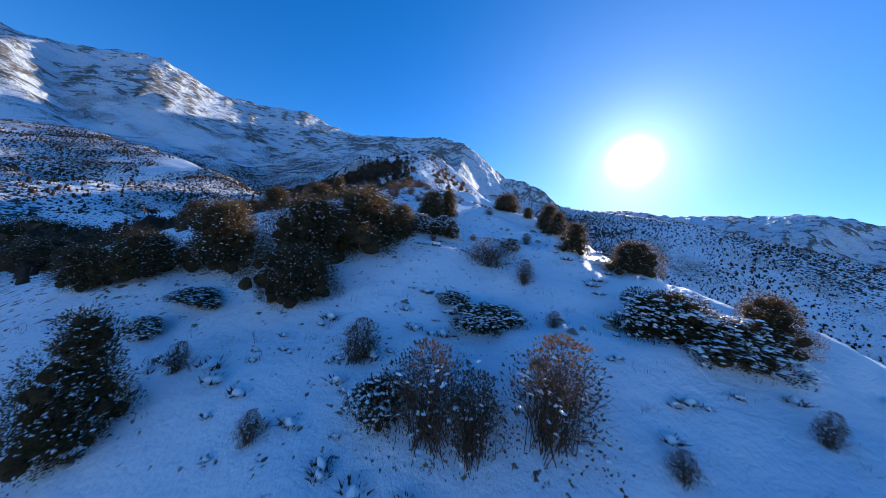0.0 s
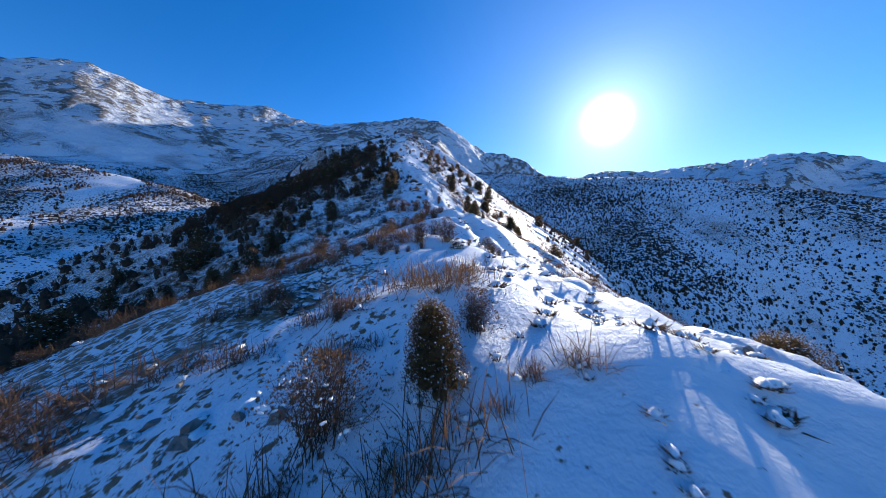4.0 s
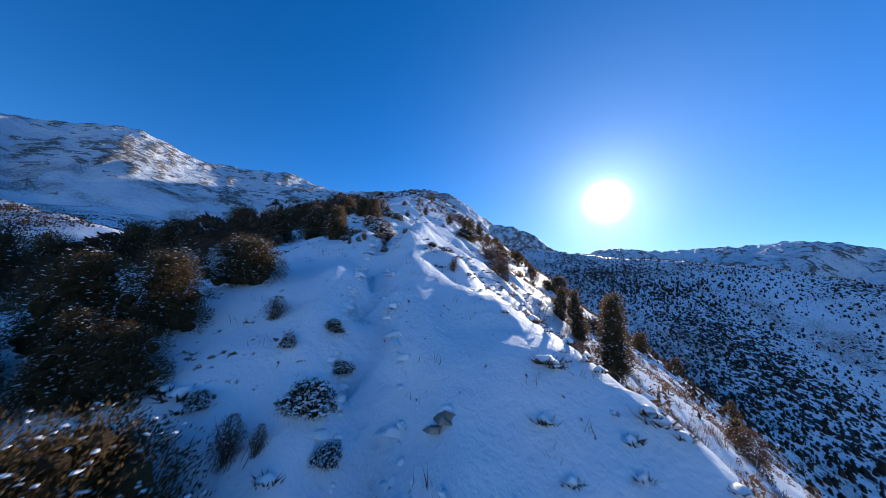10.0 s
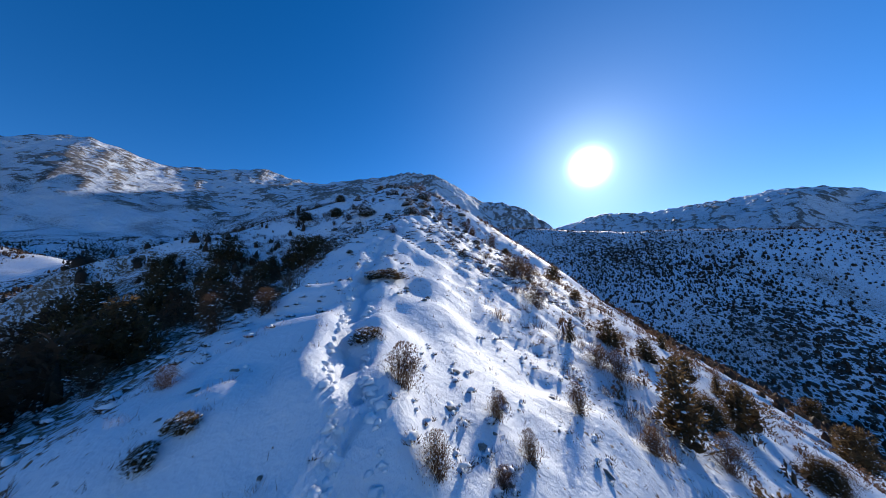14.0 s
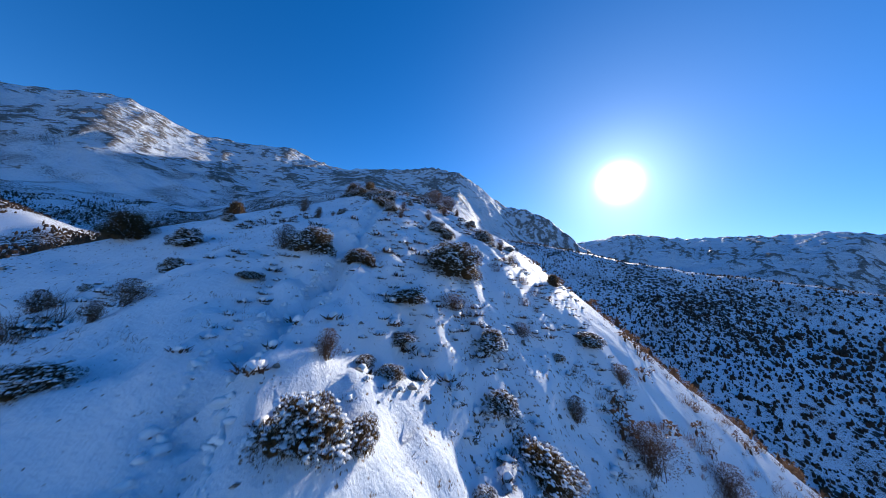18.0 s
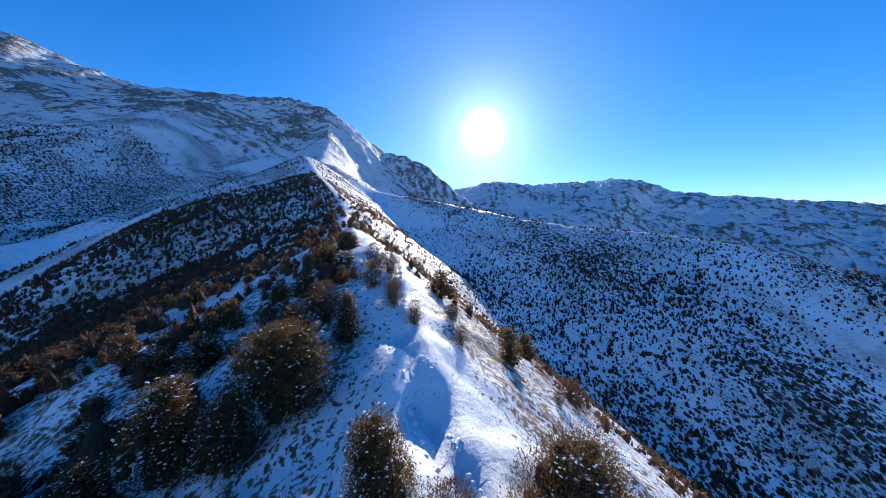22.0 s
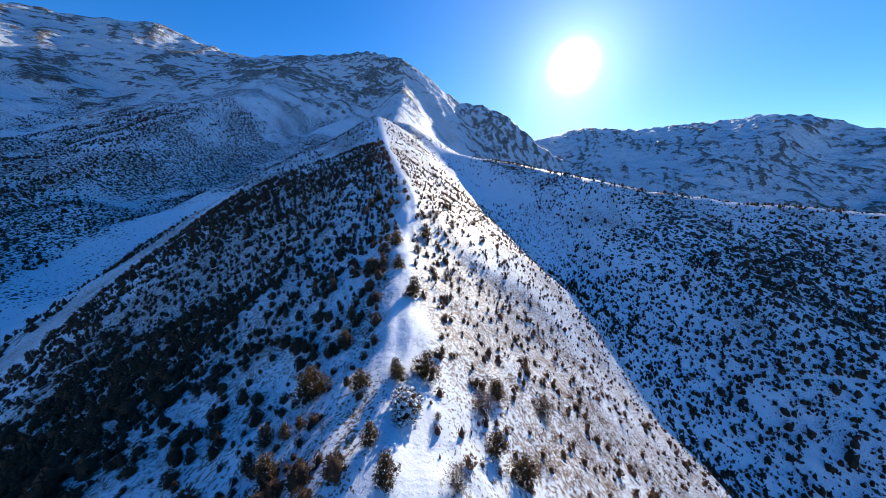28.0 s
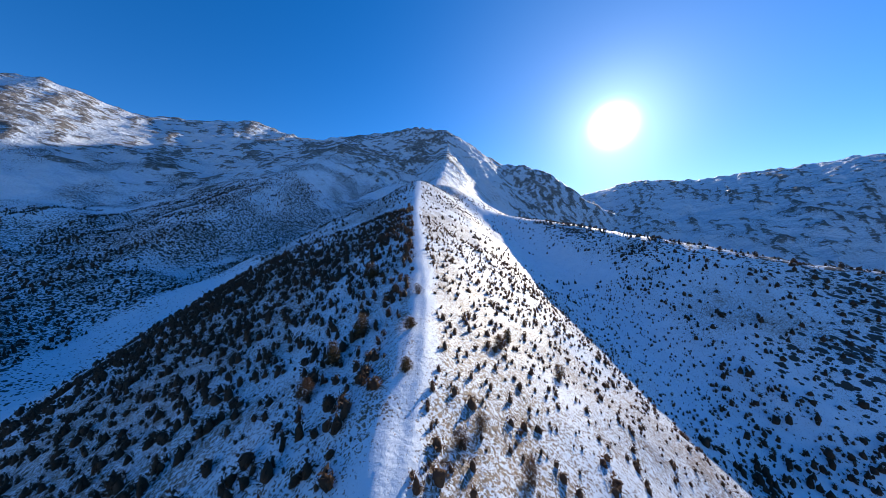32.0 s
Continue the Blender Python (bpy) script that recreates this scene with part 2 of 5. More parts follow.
# crest nodes (x, y, z), fall to the left and to the right, rounding of the crest
MAIN_CREST = [(5, -120, -52), (5, -60, -27), (8, -20, -10), (7.5, 0, -3.0), (5.4, 12, 1.3), (1.8, 21, 4.6), (-1.0, 30, 7.2), (-3.9, 42, 9.4), (-6.9, 51, 11.3), (-5.4, 61, 13.6), (-6.9, 73, 17.5),
              (-9, 84, 22.0), (-10, 91, 25.0), (-13, 97, 28.2), (-16, 117, 37.4), (-17, 126, 41.8), (-18, 140, 47.5), (-17, 156, 54), (-17.4, 169, 59.3), (-20.2, 176.5, 63.6),
              (-21.2, 184, 68.1), (-20.6, 191, 71.35), (-19.4, 199, 74.3), (-20.0, 209, 75.2), (-19, 223, 78.6), (-18.5, 233, 80.8), (-17, 255, 83.2), (-16, 278, 86.3), (-15.5, 300, 91),
              (-13, 316, 96), (-14, 345, 103), (-22, 430, 130), (-29, 540, 167), (-34, 640, 197), (-25, 700, 199),
              (-10, 850, 250), (8, 1140, 358), (24, 1480, 542), (32, 1760, 734)]
BROAD_CREST = [(5, -120, -52), (3, 0, -4.6), (-10, 90, 24), (-19, 160, 56), (-20, 230, 80), (-14, 320, 96), (-24, 450, 136), (-34, 640, 195), (-10, 850, 250),
               (8, 1140, 358), (24, 1480, 542), (32, 1760, 734)]
SPUR_CREST = [(5, 760, 215), (40, 620, 158), (85, 505, 126), (120, 428, 107.5), (155, 396, 95), (200, 372, 89), (270, 330, 80), (330, 270, 57), (360, 190, 27),
              (365, 100, 0), (350, 0, -25), (320, -200, -85)]
LEFT_MASSIF = [(-2160, 240, 624), (-1984, 720, 640), (-1872, 1080, 673), (-1790, 1208, 710), (-1615, 1434, 829), (-1420, 1628, 769),
               (-1129, 1940, 884), (-944, 1976, 836), (-872, 1968, 818), (-744, 1984, 788), (-608, 1992, 811), (-308, 1904, 794), (-120, 1808, 780), (32, 1760, 734)]
EAST_FLANK = [(32, 1760, 734), (144, 1784, 690), (312, 1820, 592), (544, 1756, 520), (760, 1660, 325), (960, 1520, 200)]
FAR_RANGE = [(1000, 2400, 496), (1345, 2178, 562), (1604, 1995, 526), (1884, 1733, 526), (2036, 1551, 530), (2160, 1372, 456), (2178, 1226, 384),
             (2360, 680, 264), (2480, 160, 160)]
LEFT_SPURS = [
    ([(-1129, 1940, 884), (-1000, 1640, 640), (-784, 1360, 376), (-640, 1200, 232)], 0.57, 0.57),
    ([(-1615, 1434, 829), (-1320, 1200, 560), (-1000, 1000, 304), (-760, 920, 184)], 0.57, 0.57),
    ([(-1790, 1208, 710), (-1440, 840, 480), (-1040, 640, 240), (-720, 560, 120), (-448, 552, 80)], 0.5, 0.5),
    ([(-760, 520, 150), (-520, 470, 112), (-340, 400, 75), (-305, 320, 48), (-315, 180, 5)], 0.42, 0.42),
    ([(-120, 1150, 330), (-230, 960, 225), (-325, 815, 150), (-400, 690, 92)], 0.6, 0.6),
    ([(-150, 760, 165), (-215, 640, 112), (-255, 540, 66)], 0.55, 0.55),
    ([(-460, 590, 100), (-385, 575, 87), (-335, 570, 85), (-295, 560, 76), (-268, 548, 62)], 0.5, 0.62),
    ([(-520, 880, 190), (-440, 840, 180), (-385, 806, 172), (-330, 780, 148), (-282, 756, 116)], 0.5, 0.62),
    ([(-308, 1904, 794), (-264, 1520, 512), (-240, 1200, 304), (-232, 1000, 188), (-264, 840, 136)], 0.57, 0.57),
]
SHOULDERS = [
    ([(-22.0, 198, 73.8), (-30, 191, 69.6), (-38, 181, 63.0), (-46, 165, 53.5)], 0.85, 0.5),
    ([(-20.5, 203, 75.0), (-24, 203.2, 74.9), (-28, 202.6, 74.0), (-34, 200, 70.5)], 0.6, 0.8),
]
CRESTS = [(MAIN_CREST, 0.46, 0.60, 2.5, 6)] + [(n, a, b, 4, 5) for n, a, b in SHOULDERS] + [(SPUR_CREST, 0.43, 0.53, 8, 6), (LEFT_MASSIF, 0.55, 0.56, 14, 3), (EAST_FLANK, 0.6, 0.85, 14, 4),
          (FAR_RANGE, 0.5, 0.42, 20, 3)] + [(n, a, b, 12, 4) for n, a, b in LEFT_SPURS]
# the upper snow meadow of the western valley
HIGH_MEADOW = [(-335, 140, 0), (-350, 260, 0), (-372, 350, 0), (-450, 480, 0), (-540, 610, 0), (-620, 740, 0), (-640, 900, 0)]
TRAIL = [(x, y, 0) for x, y in (
    (8.5, -12), (8, 2), (6.6, 14), (3.0, 30), (-1.6, 44), (-2.8, 49), (-4.2, 57), (-6.1, 65), (-6.4, 71), (-7.2, 77), (-9.6, 82.8), (-10.8, 85.5), (-12.1, 90), (-13.2, 95), (-13.7, 104),
    (-13.3, 107), (-16.0, 109), (-18, 116.5), (-16.8, 122), (-15.9, 127), (-16.8, 130), (-17.7, 137), (-17.5, 146), (-13.5, 156), (-12.3, 162), (-13.5, 165.5), (-17.6, 170), (-20.2, 173.5), (-20.2, 177), (-20.1, 181), (-20.8, 187),
    (-21.6, 196), (-21.6, 201), (-20.7, 207), (-20.2, 212), (-19.3, 222), (-17.3, 231), (-18.0, 242), (-16.2, 256), (-16.9, 268), (-15.2, 288), (-13, 316), (-14, 345))]


def soft_max(a, b, k):
    h = np.clip(0.5 + 0.5 * (a - b) / k, 0, 1)
    return b + (a - b) * h + k * h * (1 - h)


def ground_height(x, y):
    """Height of the ground sheet over the points x, y."""
    east = np.clip((x - 90) / 200, 0, 1)
    z = (-74 + 0.25 * np.clip(y, -800, 1200)) * (1 - east) + (-150 + 0.10 * np.clip(y, -800, 2000)) * east + 8 * fbm(x / 160, y / 160, 3)
    # the western valley opens upwards from its stream bed
    west = np.clip((-x - 120) / 60, 0, 1)
    bank = np.clip(np.abs(x + 226 + 10 * np.sin(y / 70)) - 26, 0, 600)
    z += west * (0.15 * bank + np.clip(bank / 90, 0, 1) * 15 * ridged(x / 150 + 3, y / 150, 4, 0.55) - 5)
    first = None
    for nodes, left, right, width, steps in CRESTS:
        d, high, side, along = nearest_on(x, y, curve_through(nodes, steps))
        if width != 4:
            high = level_near(x, y, curve_through(nodes, min(steps, 4)), d)
        if nodes is MAIN_CREST:
            # away from the crest the slopes follow its broad line alone
            broad, level, _, _ = nearest_on(x, y, curve_through(BROAD_CREST, 6))
            w = np.clip((d - 15) / 45, 0, 1)
            w = w * w * (3 - 2 * w)
            high = high * (1 - w) + level * w
        if first is None:
            first = (d, side, along)
        if width < 3:
            left = np.interp(y, [0, 98, 112, 148, 174, 192, 212, 224, 283, 345, 430], [0.40, 0.38, 0.45, 0.46, 0.50, 0.46, 0.56, 0.48, 0.56, 0.46, 0.42])
            right = np.interp(y, [0, 205, 222, 262, 292, 330, 640, 800], [0.61, 0.61, 0.82, 0.84, 0.80, 0.64, 0.61, 0.95])
            left = np.interp(y, [500, 800], [1, 0]) * left + np.interp(y, [500, 800], [0, 1]) * 0.7
        fall = np.where(side > 0, right, left)
        if nodes is LEFT_MASSIF:
            fall = np.interp(x, [-350, 60], [0.56, 1.0])
        round_off = np.interp(y, [20, 36, 72, 88, 180, 189, 205, 214, 400, 700, 1000], [2.5, 4, 4, 2.5, 2.5, 2.5, 1.3, 2.5, 2.5, 8, 20]) if nodes is MAIN_CREST else width
        if nodes is MAIN_CREST:
            # the sunlit side breaks off more sharply than the shaded one
            round_off = np.where(side > 0, np.minimum(round_off, np.interp(y, [6, 16, 56, 62, 174, 181, 200, 206, 420, 700], [2.5, 6.5, 5.5, 1.2, 1.2, 2.5, 2.5, 1.2, 1.2, 8])), round_off)
        drop = fall * (np.sqrt(d * d + round_off * round_off) - round_off)
        if nodes is MAIN_CREST:
            drop += np.where(side < 0, np.interp(y, [200, 230], [0.32, 0.20]) * np.clip(d - np.interp(y, [200, 230], [62, 82]), 0, 400), 0.06 * np.clip(d - 60, 0, 400))
        if width >= 12:
            # gullies and ribs run straight down from the high crests, with a broken rocky edge on top
            size = 1.0 if width > 12 else 0.6
            drop -= size * np.clip(d / 90, 0, 1) * (26 * (ridged(along / 150, d / 900 + width, 4, 0.55) - 0.24) + 7 * ridged(along / 38 + 3, d / 260, 2))
            drop -= size * np.exp(-d / 45) * 11 * fbm(along / 42 + width, d / 60, 3)
        if width == 4:
            drop += 0.7 * np.clip(d - 14, 0, 400) + 0.9 * np.clip(x + 21.5, 0, 40)
        z = soft_max(z, high - drop, 2.5 if width < 5 else 20)
    d, side, along = first
    far = np.clip((np.hypot(x, y - 200) - 420) / 700, 0, 1)
    z += far * (24 * (ridged(x / 340, y / 340, 4, 0.5) - 0.22) + 17 * (ridged(x / 95 + 7, y / 95, 5, 0.6) - 0.2) + 6 * fbm(x / 60, y / 60, 3))
    mid = np.clip(d / 40, 0, 1) * (1 - far)
    z += mid * (5.0 * ridged(x / 90, y / 130, 4) + 0.8 * fbm(x / 14, y / 14, 3))
    near = np.clip(1.5 - d / 40, 0, 1) * np.clip((420 - y) / 120, 0, 1)
    close = np.clip(1.6 - d / 16, 0, 1) * np.clip((350 - y) / 60, 0, 1)
    # the head of the round top is a smooth even bank
    calm = np.exp(-((y - 189) / 8) ** 4)
    z += near * (0.9 - 0.75 * calm) * fbm(x / 11 + 3, y / 11, 2) + close * (1 - 0.6 * calm) * (0.26 * fbm(x / 2.8, y / 2.8, 2) + 0.08 * fbm(x / 1.1, y / 1.1, 1))
    z += 0.55 * close * np.clip(fbm(x / 4.0 + 50, y / 5 + 9, 2), 0, 1)
    # wind-packed hummocks on the round top and the narrow crest
    bumpy = np.exp(-((y - 176) / 24) ** 2) + 0.12 * np.exp(-((y - 104) / 18) ** 2)
    sunny = np.clip(1 + 0.5 * side * np.clip(d / 3, 0, 1), 0.5, 1.4)
    lump = np.clip(fbm(x / 1.5 + 8, y / 1.7 + 4, 2) + 0.12, 0, 1)
    z += (0.40 - 0.22 * calm) * close * sunny * (0.8 * bumpy + np.interp(y, [120, 145], [0.15, 0.4])) * lump / (lump + 0.16)
    # smooth drifts that the wind has drawn out down the sunlit side
    u, v = 0.78 * x - 0.62 * y, 0.62 * x + 0.78 * y
    drawn = np.clip(perlin(u / 6.5 + 4, v / 1.9) + 0.35 * perlin(u / 3 + 9, v / 0.95) + 0.12, 0, 1)
    z += 0.55 * close * drawn * np.clip(1 + np.where(side > 0, d / 4, -d / 3), 0, 1.5) * np.interp(y, [4, 14, 110, 135], [0.4, 1, 1, 0.3])
    z += 0.16 * close * np.clip(perlin(x / 1.3 + 90, y / 1.3), 0, 1)
    t, _, side, run = nearest_on(x, y, curve_through(TRAIL, 6))
    step = 0.5 + 0.5 * np.cos(run * 2 * math.pi / 1.5 + np.where(side > 0, 0, math.pi))
    deep = np.interp(y, [30, 42, 76, 84, 112, 130, 208, 226], [1.3, 1.7, 1.7, 2.1, 2.1, 1.8, 1.8, 0.35])
    z -= np.where(t < 2, deep * (0.09 + 0.24 * step) * np.exp(-(t / 0.42) ** 2) - deep * 0.10 * np.exp(-((t - 0.9) / 0.3) ** 2), 0)
    return z

# ---------------------------------------------------------------- ground sheet
def spread(lo, hi, step, out_lo, out_hi, growth_lo, growth, widest=13.0, even=2350.0):
    """Lines close together from lo to hi, then wider apart out to both ends, never wider than the hills need."""
    mid = list(np.arange(lo, hi, step))
    up, v, s = [], mid[-1], step
    while v < out_hi:
        s = min(s * growth, widest) if v < even else s * 1.09
        v += s
        up.append(v)
    down, v, s = [], mid[0], step
    while v > out_lo:
        s = min(s * growth_lo, widest) if v > -even else s * 1.09
        v -= s
        down.append(v)
    return np.array(down[::-1] + mid + up)


def mesh_from(name, verts, faces, mat, smooth=False):
    me = bpy.data.meshes.new(name)
    me.from_pydata(verts, [], faces)
    me.materials.append(mat)
    if smooth:
        me.polygons.foreach_set("use_smooth", [True] * len(me.polygons))
    me.update()
    return me


GX = spread(-30.0, 9.0, 0.30, -4600, 4600, 1.024, 1.024)
GY = spread(-4.0, 232.0, 0.38, -2500, 4600, 1.07, 1.024, even=2100.0)
XX, YY = np.meshgrid(GX, GY)
ZZ = ground_height(XX, YY)


def ground_z(x, y):
    """Height of the sheet as meshed."""
    i = np.clip(np.searchsorted(GX, x) - 1, 0, len(GX) - 2)
    j = np.clip(np.searchsorted(GY, y) - 1, 0, len(GY) - 2)
    u, v = (x - GX[i]) / (GX[i + 1] - GX[i]), (y - GY[j]) / (GY[j + 1] - GY[j])
    return (ZZ[j, i] * (1 - u) + ZZ[j, i + 1] * u) * (1 - v) + (ZZ[j + 1, i] * (1 - u) + ZZ[j + 1, i + 1] * u) * v


def build_ground():
    ny, nx = XX.shape
    me = bpy.data.meshes.new("ground")
    me.vertices.add(nx * ny)
    me.vertices.foreach_set("co", np.stack([XX, YY, ZZ], -1).ravel().astype(np.float32))
    idx = np.arange(nx * ny).reshape(ny, nx)
    quads = np.stack([idx[:-1, :-1], idx[:-1, 1:], idx[1:, 1:], idx[1:, :-1]], -1).reshape(-1, 4)
    me.loops.add(quads.size)
    me.loops.foreach_set("vertex_index", quads.ravel().astype(np.int32))
    me.polygons.add(len(quads))
    me.polygons.foreach_set("loop_start", np.arange(0, quads.size, 4, dtype=np.int32))
    me.polygons.foreach_set("use_smooth", np.ones(len(quads), dtype=bool))
    me.update(calc_edges=True)
    me.materials.append(SNOW_GROUND)
    # what grows through the snow, by place and steepness
    gy, gx = np.gradient(ZZ, GY, GX)
    steep = np.hypot(gx, gy)
    d, _, side, _ = nearest_on(XX, YY, curve_through(MAIN_CREST, 4))
    east, west = side > 0, side < 0
    high = np.clip((np.hypot(XX, YY) - 700) / 700, 0, 1)
    massif = np.clip((-XX - 500) / 500, 0, 1)
    rib = 0.6 * (ridged(XX / 95 + 7, YY / 95, 5, 0.6) - 0.2) + 0.9 * (ridged(XX / 340, YY / 340, 4, 0.5) - 0.22)
    grass = 0.16 + 0.42 * np.clip((d - np.interp(YY, [200, 225], [1.5, 0.4])) / np.interp(YY, [200, 225], [5, 3]), 0, 1) * east * np.clip((75 - d) / 30, 0.3, 1) * np.interp(YY, [18, 50, 90, 190, 215], [0.15, 0.4, 0.35, 0.45, 1]) + np.interp(YY, [190, 215], [0.22, 0.44]) * np.clip((d - np.interp(YY, [190, 215], [1, 0.3])) / np.interp(YY, [190, 215], [14, 2.5]), 0, 1) * west
    grass += 0.40 * fbm(XX / 45, YY / 45, 3) + 0.22 * fbm(XX / 9 + 4, YY / 9, 2)
    grass += 0.26 * east * np.clip((d - 70) / 40, 0, 1) * (1 - high)
    grass += 0.15 * west * np.clip((d - 8) / 10, 0, 1) * np.clip((YY - 200) / 20, 0, 1) * np.clip((90 - d) / 20, 0, 1)
    grass += 0.16 * east * np.clip((YY - 205) / 20, 0, 1) * np.clip((d - 1) / 3, 0, 1) * np.clip((70 - d) / 15, 0, 1)
    # bands of brown growth down the shaded side of the first rises
    bands = west * np.clip((d - 1) / 4, 0, 1) * np.clip((98 - YY) / 10, 0, 1) * np.clip((YY - 24) / 14, 0, 1)
    grass += bands * (0.22 + 1.1 * np.clip(fbm((XX + 0.5 * YY) / 13, (YY - 0.5 * XX) / 3.2, 3), 0, 1))
    steps = west * np.clip((d - 3.5) / 3, 0, 1) * np.clip((YY - 80) / 10, 0, 1) * np.clip((172 - YY) / 14, 0, 1) * np.clip((d - np.interp(YY, [150, 165], [0, 5])) / 4, 0, 1)
    grass += steps * (0.28 + 0.7 * fbm(XX / 11, YY / 4, 3))
    grass += 0.42 * east * np.clip((d - 4) / 4, 0, 1) * np.clip((100 - YY) / 15, 0, 1) * np.clip((YY - 15) / 25, 0, 1)
    grass += 0.30 * west * np.clip((d - 3) / 3, 0, 1) * np.clip((YY - 108) / 8, 0, 1) * np.clip((158 - YY) / 12, 0, 1) * np.clip(1.2 + fbm(XX / 8, YY / 8, 2) - np.exp(-((YY - 170) / 9) ** 2), 0, 1.3)
    grass += 0.5 * np.clip((YY - 222) / 12, 0, 1) * np.clip(4 - d, 0, 1) * np.clip(fbm(XX / 2.4, YY / 5, 3) + 0.05, 0, 1)
    grass = np.clip(grass * (1 - 0.7 * high) + high * (0.05 * massif + 0.3 * rib), 0, 0.78)
    # the stream bed of the western valley lies under even snow
    bank = np.abs(XX + 226 + 10 * np.sin(YY / 70))
    low = ZZ - (-74 + 0.25 * np.clip(YY, -800, 1200))
    floor = np.clip(1.8 - bank / 22, 0, 1) * (low < 22) * west
    meadow = nearest_on(XX, YY, curve_through(HIGH_MEADOW, 4))[0]
    floor = np.maximum(floor, 0.35 * np.clip(1.4 - meadow / 26 + 0.9 * fbm(XX / 40, YY / 40, 3), 0, 1))
    gully = np.clip(1 - np.abs(d - 86) / 20, 0, 1) * east * np.clip((YY - 330) / 80, 0, 1)
    bare = 1 - 0.55 * np.clip(floor + gully, 0, 1)
    grass *= bare
    peak = np.exp(-(((XX + 120) / 330) ** 2 + ((YY - 1560) / 330) ** 2))
    rock = high * (0.24 - 0.22 * massif + 1.15 * rib + 0.35 * fbm(XX / 300, YY / 300, 3) + 0.22 * peak - 0.10 * np.clip((XX - 600) / 300, 0, 1) + 0.15 * massif * np.clip(-gx, 0, 0.7))
    # shrubby ribs run down the faces of the western massif
    runs = np.clip(ridged((XX - YY) / 760, (XX + YY) / 190, 3, 0.55) - 0.28, 0, 0.5)
    rock += 1.1 * runs * high * np.clip((-XX - 250) / 300, 0, 1)
    # the wind strips the ribs bare and fills the gullies
    even = ZZ.copy()
    for _ in range(3):
        even[1:-1, 1:-1] = (even[1:-1, 1:-1] + even[:-2, 1:-1] + even[2:, 1:-1] + even[1:-1, :-2] + even[1:-1, 2:]) / 5
    proud = np.clip((ZZ - even) / 1.6, -1, 1.2)
    rock += high * np.where(proud > 0, 0.34 * proud, 0.22 * proud)
    rock = np.clip(rock, 0, 0.85)
    # dark shrubs too small and far to stand alone
    dots = np.clip(0.52 + 1.3 * fbm(XX / 90 + 5, YY / 90, 3) + 0.8 * rib * high, 0, 1) * np.clip((d - np.where(east, 66, 45)) / 40, 0, 1)
    dots *= np.clip((620 - ZZ) / 250, 0.25, 1) * bare * (1 + 0.3 * west * (d > 150)) * (1 - 0.35 * high)
    dots += 0.08 * east * np.clip((d - 55) / 20, 0, 1) * np.clip((220 - d) / 40, 0, 1) * bare
    dots += 0.55 * west * (d > 150) * np.clip((low - 2) / 8, 0, 1) * np.clip((60 - low) / 20, 0, 1) * bare
    dots = np.clip(dots, 0, 0.92)
    layer = me.color_attributes.new("cover", "FLOAT_COLOR", "POINT")
    layer.data.foreach_set("color", np.stack([grass, rock, dots, high], -1).ravel().astype(np.float32))
    return tagged(new("ground", me), "snow-covered mountain ridge, valleys and peaks with dry grass showing", "ground", kind="structure")


build_ground()

# ---------------------------------------------------------------- plant meshes
RNG = np.random.RandomState(11)


def sprays(n, profile, size, up=0.5, inside=0.7):
    """Small folded leaf sprays spread over a crown of height 1: corner points and triangles."""
    h = RNG.rand(n) ** 0.85
    a = RNG.rand(n) * 2 * math.pi
    wob = 1 + 0.22 * np.sin(3 * a + 6 * h + RNG.rand() * 6) + 0.14 * np.sin(7 * a - 11 * h)
    r = profile(h) * wob * (inside + (1.08 - inside) * RNG.rand(n) ** 0.6)
    base = np.stack([r * np.cos(a), r * np.sin(a), h], 1)
    out = np.stack([np.cos(a), np.sin(a), up + 0.6 * RNG.randn(n)], 1) + 0.45 * RNG.randn(n, 3)
    out /= np.linalg.norm(out, axis=1)[:, None]
    across = np.cross(out, RNG.randn(n, 3))
    across /= np.linalg.norm(across, axis=1)[:, None]
    lift = np.cross(across, out)
    s = (size * (0.5 + RNG.rand(n)))[:, None]
    tip, root = base + out * s * 1.3, base - out * s * 0.5
    pts = np.stack([root, base + across * s * 0.5 + lift * s * 0.25, tip, base - across * s * 0.5 + lift * s * 0.25], 1)
    k = np.arange(n)[:, None] * 4
    tri = np.concatenate([k + [0, 1, 2], k + [0, 2, 3]])
    return pts.reshape(-1, 3), tri


